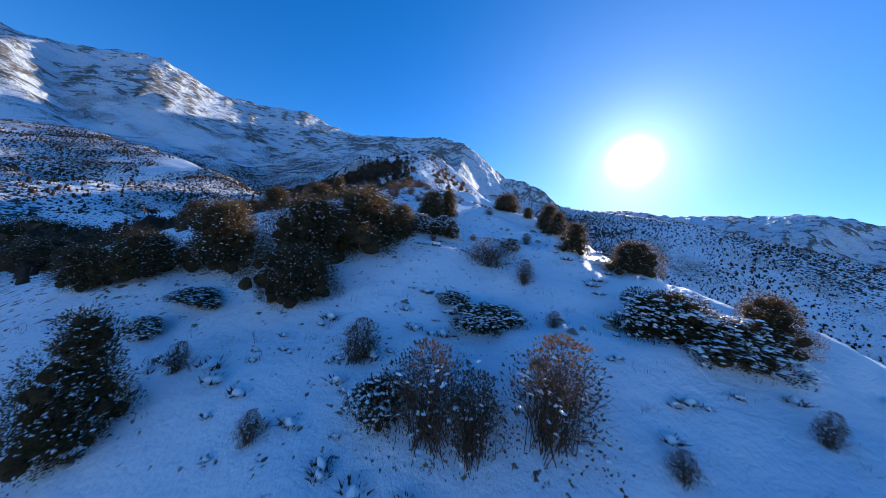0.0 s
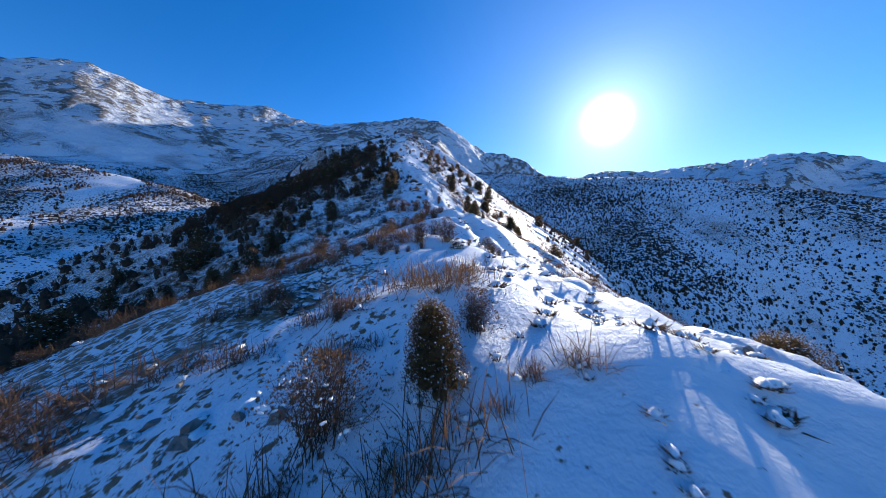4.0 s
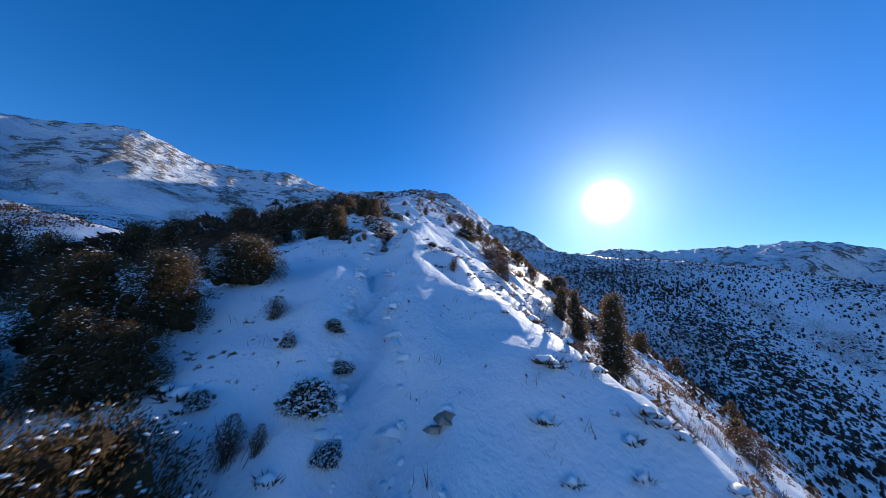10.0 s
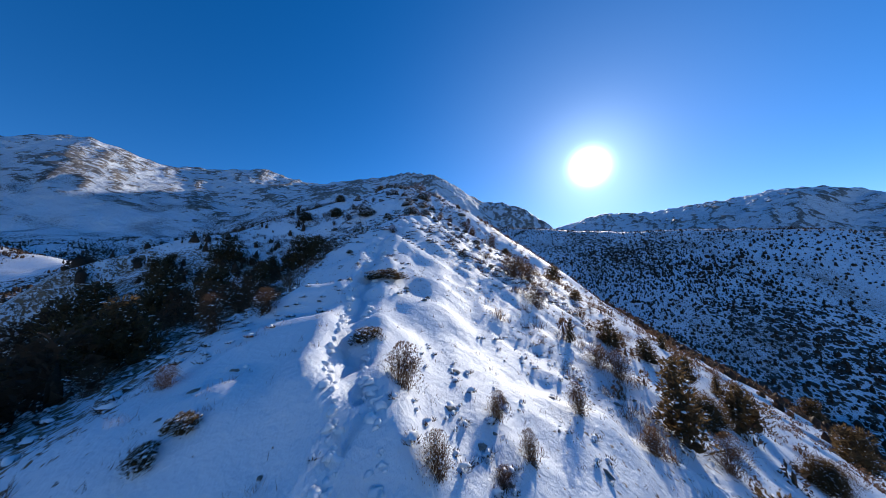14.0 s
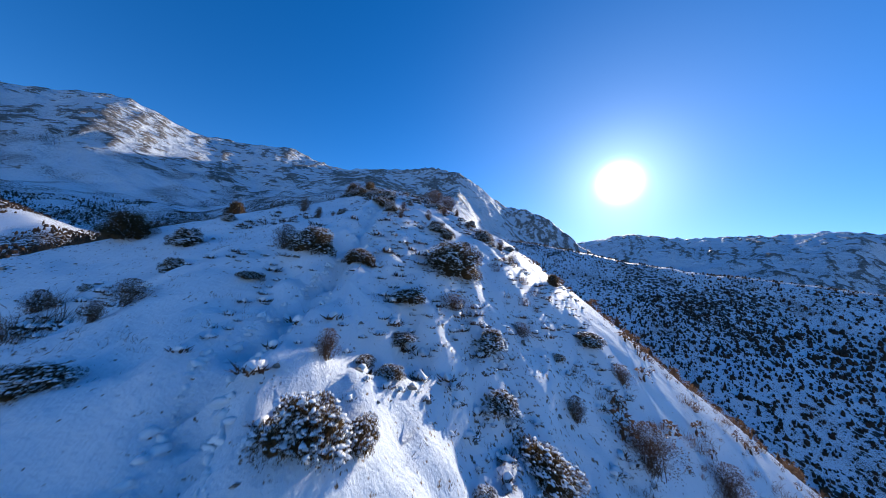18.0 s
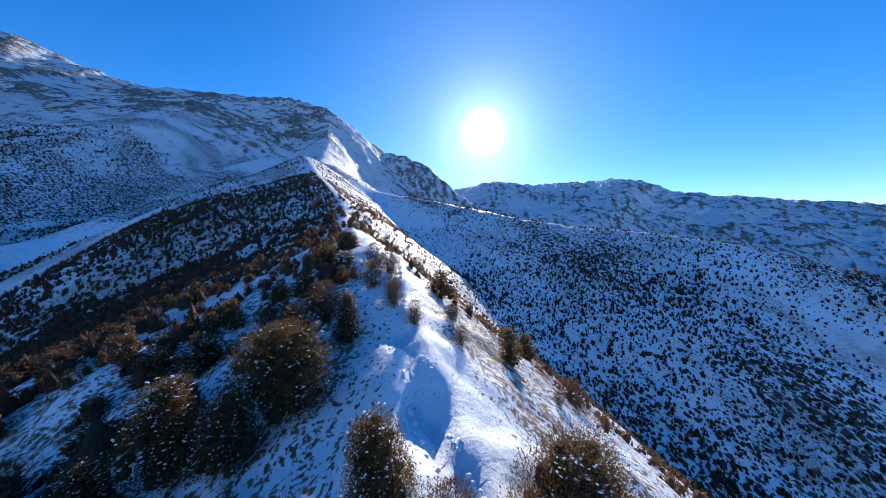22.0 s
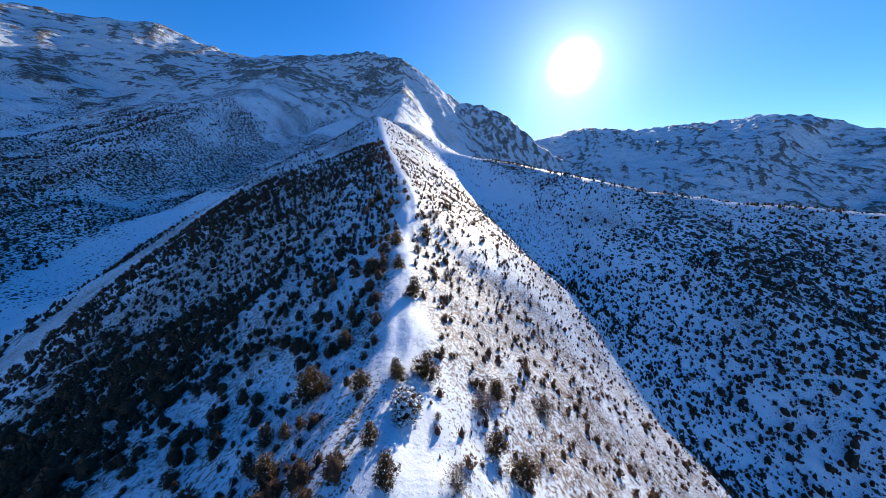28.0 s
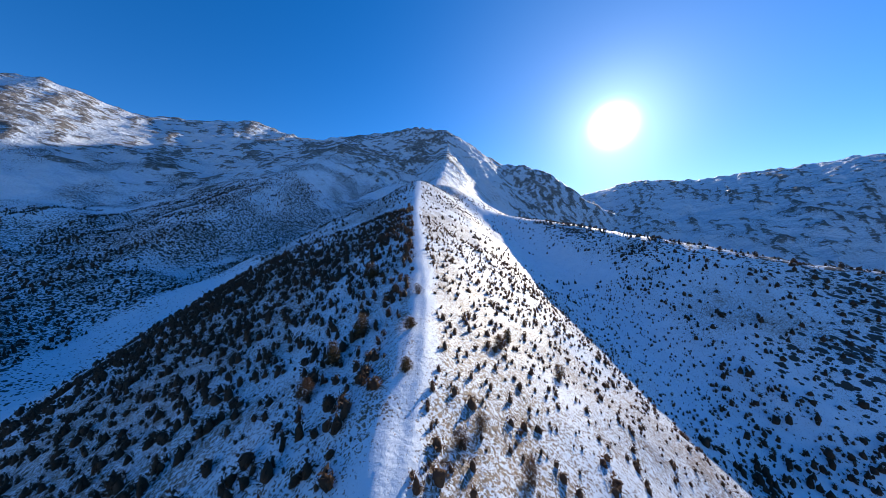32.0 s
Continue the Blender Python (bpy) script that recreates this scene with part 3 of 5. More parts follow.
def lobes(n, profile, count, size, squat=1.0):
    """A crown made of many rounded clumps, each with its own sprays: crown, and spots where snow lies."""
    pieces, spots, turn = [], [], 6.28 * RNG.rand()
    for k in range(n):
        h = 0.10 + 0.80 * (k + RNG.rand()) / n
        a = 2.4 * k + 0.8 * RNG.rand()
        wide = float(profile(np.array([h]))[0]) * (1 + 0.24 * math.sin(2 * a + turn) + 0.16 * math.sin(5 * a + 2 * turn))
        big = (0.36 * wide + 0.055) * (0.75 + 0.5 * RNG.rand())
        r = max(0.0, wide - 0.75 * big) * (0.35 + 0.65 * RNG.rand() ** 0.5)
        mid = np.array([r * math.cos(a), r * math.sin(a), h - 0.25 * big])
        m = max(20, int(count * big * big / (n * 0.03)))
        way = RNG.randn(m, 3)
        way[:, 2] = np.abs(way[:, 2]) * 0.9 - 0.35
        way /= np.linalg.norm(way, axis=1)[:, None]
        base = mid + way * big * [1, 1, squat] * (0.55 + 0.5 * RNG.rand(m, 1))
        out = way + [0, 0, 0.5] + 0.5 * RNG.randn(m, 3)
        out /= np.linalg.norm(out, axis=1)[:, None]
        across = np.cross(out, RNG.randn(m, 3))
        across /= np.linalg.norm(across, axis=1)[:, None]
        s = (size * (0.5 + RNG.rand(m)))[:, None]
        pts = np.stack([base - out * s * 0.5, base + across * s * 0.36, base + out * s * 1.5, base - across * s * 0.36], 1).reshape(-1, 3)
        q = np.arange(m)[:, None] * 4
        pieces.append((pts, np.concatenate([q + [0, 1, 2], q + [0, 2, 3]])))
        inner = core(lambda t: 0.5 * np.sqrt(np.clip(1 - (2 * t - 1) ** 2, 0.03, 1)), 1.0, 4, 7)
        pieces.append(((inner[0] - [0, 0, 0.5]) * 0.7 * big * [1, 1, squat] + mid, inner[1]))
        up = way[way[:, 2] > 0.05]
        spots.append(mid + up * big * [1, 1, squat] * 1.02)
    return joined(pieces), np.concatenate(spots)


def pads(spots, n, size):
    pick = spots[RNG.permutation(len(spots))[:n]]
    return lumps(pick, size * (0.4 + 1.1 * RNG.rand(len(pick)) ** 1.6))


def core(profile, shrink, rings=6, sides=9):
    """The dense inside of a crown."""
    pts = []
    for i in range(rings + 1):
        h = 0.02 + 0.93 * i / rings
        for j in range(sides):
            a = 2 * math.pi * j / sides
            r = shrink * float(profile(np.array([h]))[0]) * (0.72 + 0.5 * RNG.rand())
            pts.append((r * math.cos(a), r * math.sin(a), h * 0.96))
    faces = []
    for i in range(rings):
        for j in range(sides):
            p, q = i * sides + j, i * sides + (j + 1) % sides
            faces += [(p, q, q + sides), (p, q + sides, p + sides)]
    faces += [(rings * sides, rings * sides + j, rings * sides + j + 1) for j in range(1, sides - 1)]
    return np.array(pts), np.array(faces)


def joined(pieces):
    verts, faces, k = [], [], 0
    for v, f in pieces:
        verts.append(v)
        faces.append(np.asarray(f) + k)
        k += len(v)
    return np.concatenate(verts), np.concatenate(faces)


def lumps(points, sizes, flat=0.55):
    """Soft pads of snow: eight-sided flattened domes."""
    n = len(points)
    ring = np.stack([np.cos(np.arange(6) * math.pi / 3), np.sin(np.arange(6) * math.pi / 3), 0 * np.arange(6)], 1)
    shape = np.concatenate([[[0, 0, 0.9]], 0.62 * ring + [0, 0, 0.55], ring * 1.0 - [0, 0, 0.1]]) * [1, 1, flat]
    j = 1 + 0.28 * RNG.randn(n, len(shape), 1)
    a, long = RNG.rand(n) * math.pi, 0.8 + 0.9 * RNG.rand(n) ** 2
    away = shape[None] * j
    u = (away[..., 0] * np.cos(a)[:, None] + away[..., 1] * np.sin(a)[:, None]) * long[:, None]
    v = (away[..., 1] * np.cos(a)[:, None] - away[..., 0] * np.sin(a)[:, None]) / long[:, None]
    away = np.stack([u * np.cos(a)[:, None] - v * np.sin(a)[:, None], u * np.sin(a)[:, None] + v * np.cos(a)[:, None], away[..., 2]], -1)
    pts = points[:, None, :] + sizes[:, None, None] * away
    tri = []
    for i in range(6):
        b = (i + 1) % 6
        tri += [(0, 1 + i, 1 + b), (1 + i, 7 + i, 7 + b), (1 + i, 7 + b, 1 + b)]
    k = np.arange(n)[:, None, None] * 13
    return pts.reshape(-1, 3), (k + np.array(tri)[None]).reshape(-1, 3)


def cone_profile(width, top):
    return lambda h: 0.5 * width * np.clip(1.0 - h, 0, 1) ** top * np.clip(0.55 + h * 3.2, 0, 1)


def dome_profile(width):
    return lambda h: 0.5 * width * np.sqrt(np.clip(1 - h ** 2, 0, 1)) * np.clip(0.75 + h * 2, 0, 1)


def limb(a, b, ra, rb, sides=5):
    """A tapered stick."""
    a, b = np.array(a, float), np.array(b, float)
    d = (b - a) / np.linalg.norm(b - a)
    u = np.cross(d, [0.3, 0.9, 0.2])
    u /= np.linalg.norm(u)
    v = np.cross(d, u)
    ang = np.arange(sides) * 2 * math.pi / sides
    ring = np.cos(ang)[:, None] * u + np.sin(ang)[:, None] * v
    pts = np.concatenate([a + ra * ring, b + rb * ring])
    return pts, np.array([t for j in range(sides) for t in ((j, (j + 1) % sides, sides + (j + 1) % sides), (j, sides + (j + 1) % sides, sides + j))])


def thicket(n, wide, thick, twigs):
    """A dense dome of fine bare twigs that fan out from one root and fork."""
    pieces = []
    for _ in range(n):
        a, up = RNG.rand() * 2 * math.pi, 0.25 + 0.75 * RNG.rand() ** 0.6
        reach = 0.5 * wide * math.sqrt(max(0.0, 1.05 - up * up)) * (0.55 + 0.5 * RNG.rand())
        root = np.array([0.10 * wide * RNG.randn(), 0.10 * wide * RNG.randn(), -0.06])
        tip = np.array([reach * math.cos(a), reach * math.sin(a), up * (0.75 + 0.25 * RNG.rand())])
        mid = root + (tip - root) * [0.42, 0.42, 0.58]
        pieces += [limb(root, mid, thick, thick * 0.7, 3), limb(mid, tip, thick * 0.7, thick * 0.25, 3)]
        for _ in range(twigs):
            q = mid + (tip - mid) * RNG.rand()
            pieces.append(limb(q, q + 0.13 * RNG.randn(3) * [1, 1, 0.6] + [0, 0, 0.07 * RNG.rand()], thick * 0.5, thick * 0.2, 3))
    return joined(pieces)


def part(name, data, mat, parent, label=""):
    """Links points and faces, or a mesh, as one part under a thing."""
    me = data if isinstance(data, bpy.types.Mesh) else mesh_from(name, [tuple(v) for v in data[0]], [tuple(f) for f in data[1]], mat)
    ob = new(name, me)
    ob.parent = parent
    return tagged(ob, label)


JUNIPER_SHAPES, LOW_SHAPES, DRY_SHAPES, CLOSE_JUNIPERS, CLOSE_LOW = [], [], [], [], []
for width, top in ((0.62, 0.50), (0.8, 0.42), (0.5, 0.6), (0.95, 0.36), (0.7, 0.45)):
    prof = cone_profile(width * 1.15, top)
    crown, spots = lobes(22, prof, 2500, 0.029)
    trunk = joined([limb((0, 0, -0.12), (0, 0, 0.75), 0.04, 0.012, 6)] + [limb((0, 0, 0.08 + 0.1 * k), (0.2 * width * math.cos(2.4 * k), 0.2 * width * math.sin(2.4 * k), 0.2 + 0.1 * k), 0.014, 0.005, 4) for k in range(5)])
    JUNIPER_SHAPES.append((width, mesh_from("crown", crown[0].tolist(), crown[1].tolist(), NEEDLES), mesh_from("trunk", trunk[0].tolist(), trunk[1].tolist(), BARK),
                           mesh_from("snow", *[q.tolist() for q in pads(spots, 100, 0.016)], SNOW, True)))
for width in (1.5, 1.9, 1.2):
    prof = dome_profile(width)
    crown, spots = lobes(18, prof, 800, 0.056, 0.8)
    wood = joined([limb((0, 0, -0.1), (0.3 * width * math.cos(1.3 * k), 0.3 * width * math.sin(1.3 * k), 0.35), 0.03, 0.012, 4) for k in range(5)])
    LOW_SHAPES.append((width, mesh_from("crown", crown[0].tolist(), crown[1].tolist(), NEEDLES), mesh_from("branches", wood[0].tolist(), wood[1].tolist(), BARK),
                       mesh_from("snow", *[q.tolist() for q in pads(spots, 340, 0.058)], SNOW, True)))
# finer crowns for the plants beside the way
for width, top in ((0.62, 0.50), (0.95, 0.36), (0.75, 0.42)):
    prof = cone_profile(width * 1.15, top)
    crown, spots = lobes(44, prof, 27000, 0.0102)
    trunk = joined([limb((0, 0, -0.12), (0, 0, 0.75), 0.04, 0.012, 6)] + [limb((0, 0, 0.08 + 0.1 * k), (0.2 * width * math.cos(2.4 * k), 0.2 * width * math.sin(2.4 * k), 0.2 + 0.1 * k), 0.014, 0.005, 4) for k in range(5)])
    CLOSE_JUNIPERS.append((width, mesh_from("crown", crown[0].tolist(), crown[1].tolist(), NEEDLES), mesh_from("trunk", trunk[0].tolist(), trunk[1].tolist(), BARK),
                           mesh_from("snow", *[q.tolist() for q in pads(spots, 620, 0.009)], SNOW, True)))
for width in (1.5, 1.9, 1.2):
    prof = dome_profile(width)
    crown, spots = lobes(30, prof, 6000, 0.024, 0.8)
    wood = joined([limb((0, 0, -0.1), (0.3 * width * math.cos(1.3 * k), 0.3 * width * math.sin(1.3 * k), 0.35), 0.03, 0.012, 4) for k in range(5)])
    CLOSE_LOW.append((width, mesh_from("crown", crown[0].tolist(), crown[1].tolist(), NEEDLES), mesh_from("branches", wood[0].tolist(), wood[1].tolist(), BARK),
                      mesh_from("snow", *[q.tolist() for q in pads(spots, 950, 0.046)], SNOW, True)))
WIDE_SHAPES = []
for width in (1.3, 1.7):
    prof = dome_profile(width)
    crown, spots = lobes(64, prof, 17000, 0.012, 0.85)
    wood = joined([limb((0, 0, -0.1), (0.3 * width * math.cos(1.3 * k), 0.3 * width * math.sin(1.3 * k), 0.4), 0.03, 0.012, 4) for k in range(5)])
    WIDE_SHAPES.append((width, mesh_from("crown", crown[0].tolist(), crown[1].tolist(), NEEDLES), mesh_from("branches", wood[0].tolist(), wood[1].tolist(), BARK),
                        mesh_from("snow", *[q.tolist() for q in pads(spots, 900, 0.012)], SNOW, True)))
for k in range(4):
    wide = (1.3, 1.7, 1.1, 1.5)[k]
    twig = joined([thicket(110, wide, 0.0055, 6), sprays(1500, lambda h: 0.46 * wide * np.sqrt(np.clip(1.02 - h * h, 0, 1)), 0.020, 1.2, 0.2)])
    bits = RNG.rand(60, 3) * [wide * 0.7, wide * 0.7, 0.75] - [wide * 0.35, wide * 0.35, -0.12]
    DRY_SHAPES.append((wide, mesh_from("brushwood", twig[0].tolist(), twig[1].tolist(), DRY), mesh_from("snow", *[q.tolist() for q in lumps(bits, 0.012 + 0.022 * RNG.rand(60))], SNOW, True)))


def plant(kind, x, y, height, width, turn, sink=0.04):
    """Places one plant on the ground."""
    if kind == "juniper_tree":
        shapes, parts = JUNIPER_SHAPES, ("crown", "trunk", "snow")
        words = ("dark green juniper tree dusted with snow on the ridge", "tree", "junipers along the ridge")
    elif kind == "low_juniper":
        sink = 0.14
        shapes, parts = LOW_SHAPES, ("crown", "branches", "snow")
        words = ("low spreading juniper shrub loaded with fresh snow", "shrub", "snow-laden low junipers")
    else:
        shapes, parts = DRY_SHAPES, ("brushwood", "snow")
        words = ("bare brown shrub of thin dry twigs in snow", "shrub", "dry shrubs along the ridge")
    beside = abs(x - float(np.interp(y, [n[1] for n in MAIN_CREST], [n[0] for n in MAIN_CREST]))) < 22
    if beside and (y < 112 or 158 < y < 222) and kind != "dry_shrub":
        shapes = CLOSE_JUNIPERS if kind == "juniper_tree" else CLOSE_LOW
    if kind == "juniper_tree" and width / height > 1.0:
        shapes = WIDE_SHAPES
        parts = ("crown", "branches", "snow")
    ratio = width / height
    i = min(range(len(shapes)), key=lambda q: abs(math.log(shapes[q][0] / ratio)) + 0.35 * ((q * 7 + int(10 * turn)) % 5) / 5)
    s = ratio / shapes[i][0]
    root = new(kind)
    root.empty_display_size = 0.2
    root.matrix_basis = pose(x, y, float(ground_z(x, y)) - sink * height, 4 * math.sin(turn * 5), 4 * math.cos(turn * 3), math.degrees(turn)) @ Matrix.Diagonal((height * s, height * s, height, 1))
    for name, me in zip(parts, shapes[i][1:]):
        ob = part(name, me, None, root)
        if name in ("snow", "brushwood"):
            tagged(ob, kind="stuff")
    size = "tall " if height > 3 else "small " if height < (0.9 if kind != "juniper_tree" else 1.5) else ""
    if kind == "juniper_tree" and width / height > 1.0:
        words = ("bushy dark juniper with patches of snow on the ridge", "tree", words[2])
    if x > float(np.interp(y, [n[1] for n in MAIN_CREST], [n[0] for n in MAIN_CREST])) + 1.5:
        sunny = words[0].replace("on the ridge", "on the sunlit slope").replace("in snow", "in sunlit snow")
        words = (sunny if sunny != words[0] else words[0] + " in the sun", words[1], words[2])
    return tagged(root, size + words[0], words[1], words[2])


# x, y, height, width of the plants that stand out, by stretch of the ridge
START_JUNIPERS = [(-1.0, 14.6, 1.5, 1.8), (-0.1, 15.1, 1.7, 1.2), (3.6, 18.2, 1.2, 2.0), (4.7, 16.5, 0.7, 0.6), (5.4, 15.4, 1.6, 1.3), (5.4, 13.7, 1.3, 1.0),
    (6.0, 13.0, 0.8, 0.6), (5.1, 14.2, 0.6, 0.6), (-4.2, 7.9, 1.7, 2.3), (-3.2, 10.9, 2.5, 3.8), (-4.7, 9.9, 2.6, 2.9), (-7.7, 9.8, 2.6, 2.7),
    (-2.0, 11.5, 1.6, 1.6), (-9.5, 8.9, 1.6, 2.1), (-10.3, 8.2, 1.4, 1.4), (6.5, 5.5, 1.2, 1.1), (6.5, 9.5, 1.2, 1.6), (4.9, 10.7, 1.3, 1.1),
    (-18.8, 13.3, 1.7, 2.4), (-5.3, 4.2, 2.5, 1.3)]
START_SNOWY_SHRUBS = [(-1.2, 12.3, 0.9, 1.5), (-0.1, 12.3, 1.0, 1.7), (2.7, 11.4, 0.5, 0.8), (-3.2, 15.2, 0.3, 0.9), (5.2, 6.3, 1.2, 2.0), (5.9, 5.4, 1.0, 1.7),
    (-0.7, 4.7, 0.7, 1.1), (1.4, 7.2, 0.6, 1.8), (0.5, 8.0, 0.4, 1.0), (-6.8, 8.1, 0.5, 1.6), (-7.1, 7.0, 0.5, 0.9)]
START_DRY_SHRUBS = [(-3.9, 19.3, 0.8, 0.7), (-4.1, 19.1, 0.4, 0.4), (-4.9, 18.9, 0.5, 0.5), (-5.8, 18.9, 0.3, 0.4), (-1.5, 19.5, 0.3, 0.7), (0.2, 19.2, 0.3, 0.4),
    (0.6, 19.1, 0.3, 0.3), (-4.7, 19.5, 0.2, 0.2), (-1.8, 19.8, 0.3, 0.4), (-1.2, 19.3, 0.2, 0.3), (3.5, 12.0, 0.5, 0.6), (-2.2, 18.3, 0.5, 0.8),
    (-3.3, 15.4, 0.4, 0.7), (-2.6, 15.9, 0.5, 0.4), (2.3, 16.1, 0.4, 0.8), (1.2, 12.4, 0.3, 0.4), (-0.5, 11.3, 0.3, 0.4), (1.9, 4.2, 1.6, 1.7),
    (0.1, 4.4, 1.5, 1.8), (-1.5, 5.9, 0.9, 1.0), (2.7, 8.9, 0.8, 0.8), (1.7, 10.3, 1.0, 2.8), (-2.5, 4.2, 0.5, 0.5), (-4.8, 5.4, 0.6, 0.5)]
START_DRY_SHRUBS_MORE = [(3.4, 3.6, 0.4, 0.5), (5.6, 3.9, 0.5, 0.4), (2.8, 6.6, 0.4, 0.5), (0.8, 4.2, 1.2, 1.2)]
FIRST_RISE_JUNIPERS = [(-21.7, 53.8, 1.7, 1.5), (-15.7, 50.8, 0.9, 0.6), (-13.0, 50.4, 0.6, 0.3), (-7.1, 23.9, 1.0, 1.3), (-9.5, 22.5, 0.8, 1.2), (-9.6, 25.4, 1.0, 1.9),
    (4.5, 21.9, 1.4, 1.4), (-6.7, 37.8, 1.3, 1.0), (-48.7, 34.1, 6.0, 10.8), (-52.6, 50.1, 3.6, 5.4)]
FIRST_RISE_SNOWY_SHRUBS = [(-5.7, 45.9, 0.4, 0.7), (-0.1, 20.6, 0.3, 0.9)]
FIRST_RISE_DRY_SHRUBS = [(-6.0, 47.3, 1.2, 1.2), (-6.6, 49.3, 0.9, 1.2), (-7.4, 48.2, 1.2, 1.3), (-8.7, 47.4, 0.5, 1.0), (-3.8, 48.7, 0.7, 0.9), (-3.5, 47.3, 0.4, 0.4),
    (-5.1, 46.2, 0.3, 0.3), (-4.1, 45.9, 0.5, 0.6), (-9.0, 46.8, 0.6, 0.8), (-10.1, 46.7, 0.5, 0.6), (-8.3, 46.4, 0.4, 0.4), (-7.2, 46.9, 0.5, 0.5),
    (-7.8, 46.5, 0.3, 0.3), (-9.2, 48.5, 0.4, 0.7), (-9.5, 53.2, 1.0, 1.0), (-12.9, 47.7, 0.5, 1.0), (-10.0, 49.2, 0.4, 0.7), (-10.2, 48.4, 0.3, 0.7),
    (-12.9, 49.5, 0.5, 0.9), (-11.1, 48.3, 0.3, 0.7), (-12.7, 48.4, 0.4, 0.7), (-3.1, 20.8, 0.7, 0.9), (-6.1, 20.8, 0.7, 0.5), (-1.3, 20.8, 0.4, 0.6)]
FIRST_RISE_DRY_SHRUBS_MORE = [(-1.7, 21.5, 0.2, 0.4), (-0.3, 21.1, 0.3, 0.6), (-2.2, 20.5, 0.2, 0.4), (-4.6, 23.5, 0.5, 1.4), (-3.0, 25.6, 0.7, 2.4), (-2.2, 23.8, 0.5, 1.1),
    (-0.9, 23.5, 0.3, 0.8), (-7.1, 20.4, 0.3, 0.3), (-4.6, 20.5, 0.2, 0.2), (-2.8, 20.1, 0.2, 0.2)]
STEEP_RIB_JUNIPERS = [(-13.2, 76.9, 1.5, 1.3), (-13.5, 75.3, 2.0, 1.0), (-21.0, 74.1, 2.2, 1.8), (-19.7, 70.9, 2.1, 1.5), (-23.9, 73.2, 1.6, 1.2), (-0.5, 72.7, 3.0, 1.6),
    (-26.6, 73.1, 1.3, 1.2), (-25.7, 70.7, 1.3, 1.0), (-28.9, 71.3, 1.5, 0.6), (-27.1, 70.4, 1.4, 0.8), (-23.4, 70.5, 1.8, 1.1), (-23.5, 64.1, 2.5, 1.8),
    (-1.5, 75.4, 2.9, 1.3), (-3.2, 57.3, 1.0, 1.0), (-2.5, 56.8, 0.5, 0.4), (-20.0, 55.4, 2.3, 1.1), (-21.8, 56.0, 1.8, 1.1), (-26.0, 63.8, 2.5, 1.4),
    (-27.9, 57.2, 2.5, 1.4), (-33.2, 66.5, 2.7, 2.7)]
STEEP_RIB_SNOWY_SHRUBS = [(-9.1, 75.9, 0.3, 1.0), (-11.5, 76.1, 0.3, 0.5), (-11.3, 75.6, 0.2, 0.4), (-8.6, 77.5, 0.4, 0.9), (-9.4, 73.5, 0.2, 0.3), (-16.4, 76.5, 0.3, 0.9),
    (-9.3, 73.7, 0.2, 0.3), (-9.0, 73.9, 0.2, 0.3), (-9.7, 74.9, 0.2, 0.4), (-8.4, 70.8, 0.4, 0.8), (-16.8, 68.6, 0.3, 0.6), (-14.1, 69.5, 0.3, 0.7),
    (-17.1, 62.1, 0.4, 0.7), (-21.2, 62.0, 0.4, 0.7)]
STEEP_RIB_DRY_SHRUBS = [(-8.7, 73.7, 0.6, 0.6), (-9.8, 74.3, 0.6, 0.6), (-9.0, 74.6, 0.5, 0.5), (-10.9, 73.9, 0.2, 0.2), (-17.3, 77.4, 0.6, 0.7), (-11.7, 67.8, 0.8, 0.9),
    (-11.1, 68.4, 0.5, 0.7), (-13.9, 67.7, 0.6, 0.5), (-8.4, 65.7, 0.8, 1.2), (-10.1, 66.6, 0.7, 0.6), (-9.5, 67.2, 0.4, 0.6), (-9.1, 68.6, 0.4, 0.7),
    (-7.3, 65.7, 0.5, 0.4), (-5.9, 65.8, 0.5, 0.5), (-5.9, 66.4, 0.6, 0.7), (-5.8, 69.2, 0.5, 0.7), (-7.7, 66.9, 0.5, 0.6), (-7.4, 66.6, 0.4, 0.5),
    (-7.5, 71.3, 0.8, 0.6), (-11.6, 66.2, 0.3, 0.6), (-12.7, 66.2, 0.5, 0.5), (-13.8, 68.8, 0.3, 0.5), (-15.3, 69.4, 0.4, 0.6), (-4.8, 65.3, 0.4, 0.5)]
STEEP_RIB_DRY_SHRUBS_MORE = [(-5.2, 77.8, 0.8, 1.3), (-15.4, 67.1, 0.6, 0.9), (-12.8, 71.6, 0.6, 1.1), (-9.5, 56.5, 0.5, 0.7), (-7.5, 56.4, 0.9, 0.7), (-6.5, 56.4, 1.0, 0.8),
    (-6.6, 57.1, 0.7, 0.7), (-6.0, 57.4, 0.6, 0.8), (-7.1, 59.9, 1.3, 1.1), (-9.0, 58.1, 0.7, 0.9), (-10.1, 59.1, 0.6, 1.1), (-7.4, 63.0, 0.6, 0.7),
    (-12.8, 60.0, 0.6, 0.6), (-14.9, 61.1, 0.5, 0.8), (-9.1, 60.3, 0.5, 0.9), (-11.0, 58.7, 0.6, 0.7), (-8.3, 56.4, 0.6, 0.7), (-10.0, 57.5, 0.5, 0.6),
    (-18.2, 65.5, 1.0, 0.8), (-16.5, 62.7, 0.5, 0.6), (-3.8, 58.7, 0.4, 0.7)]
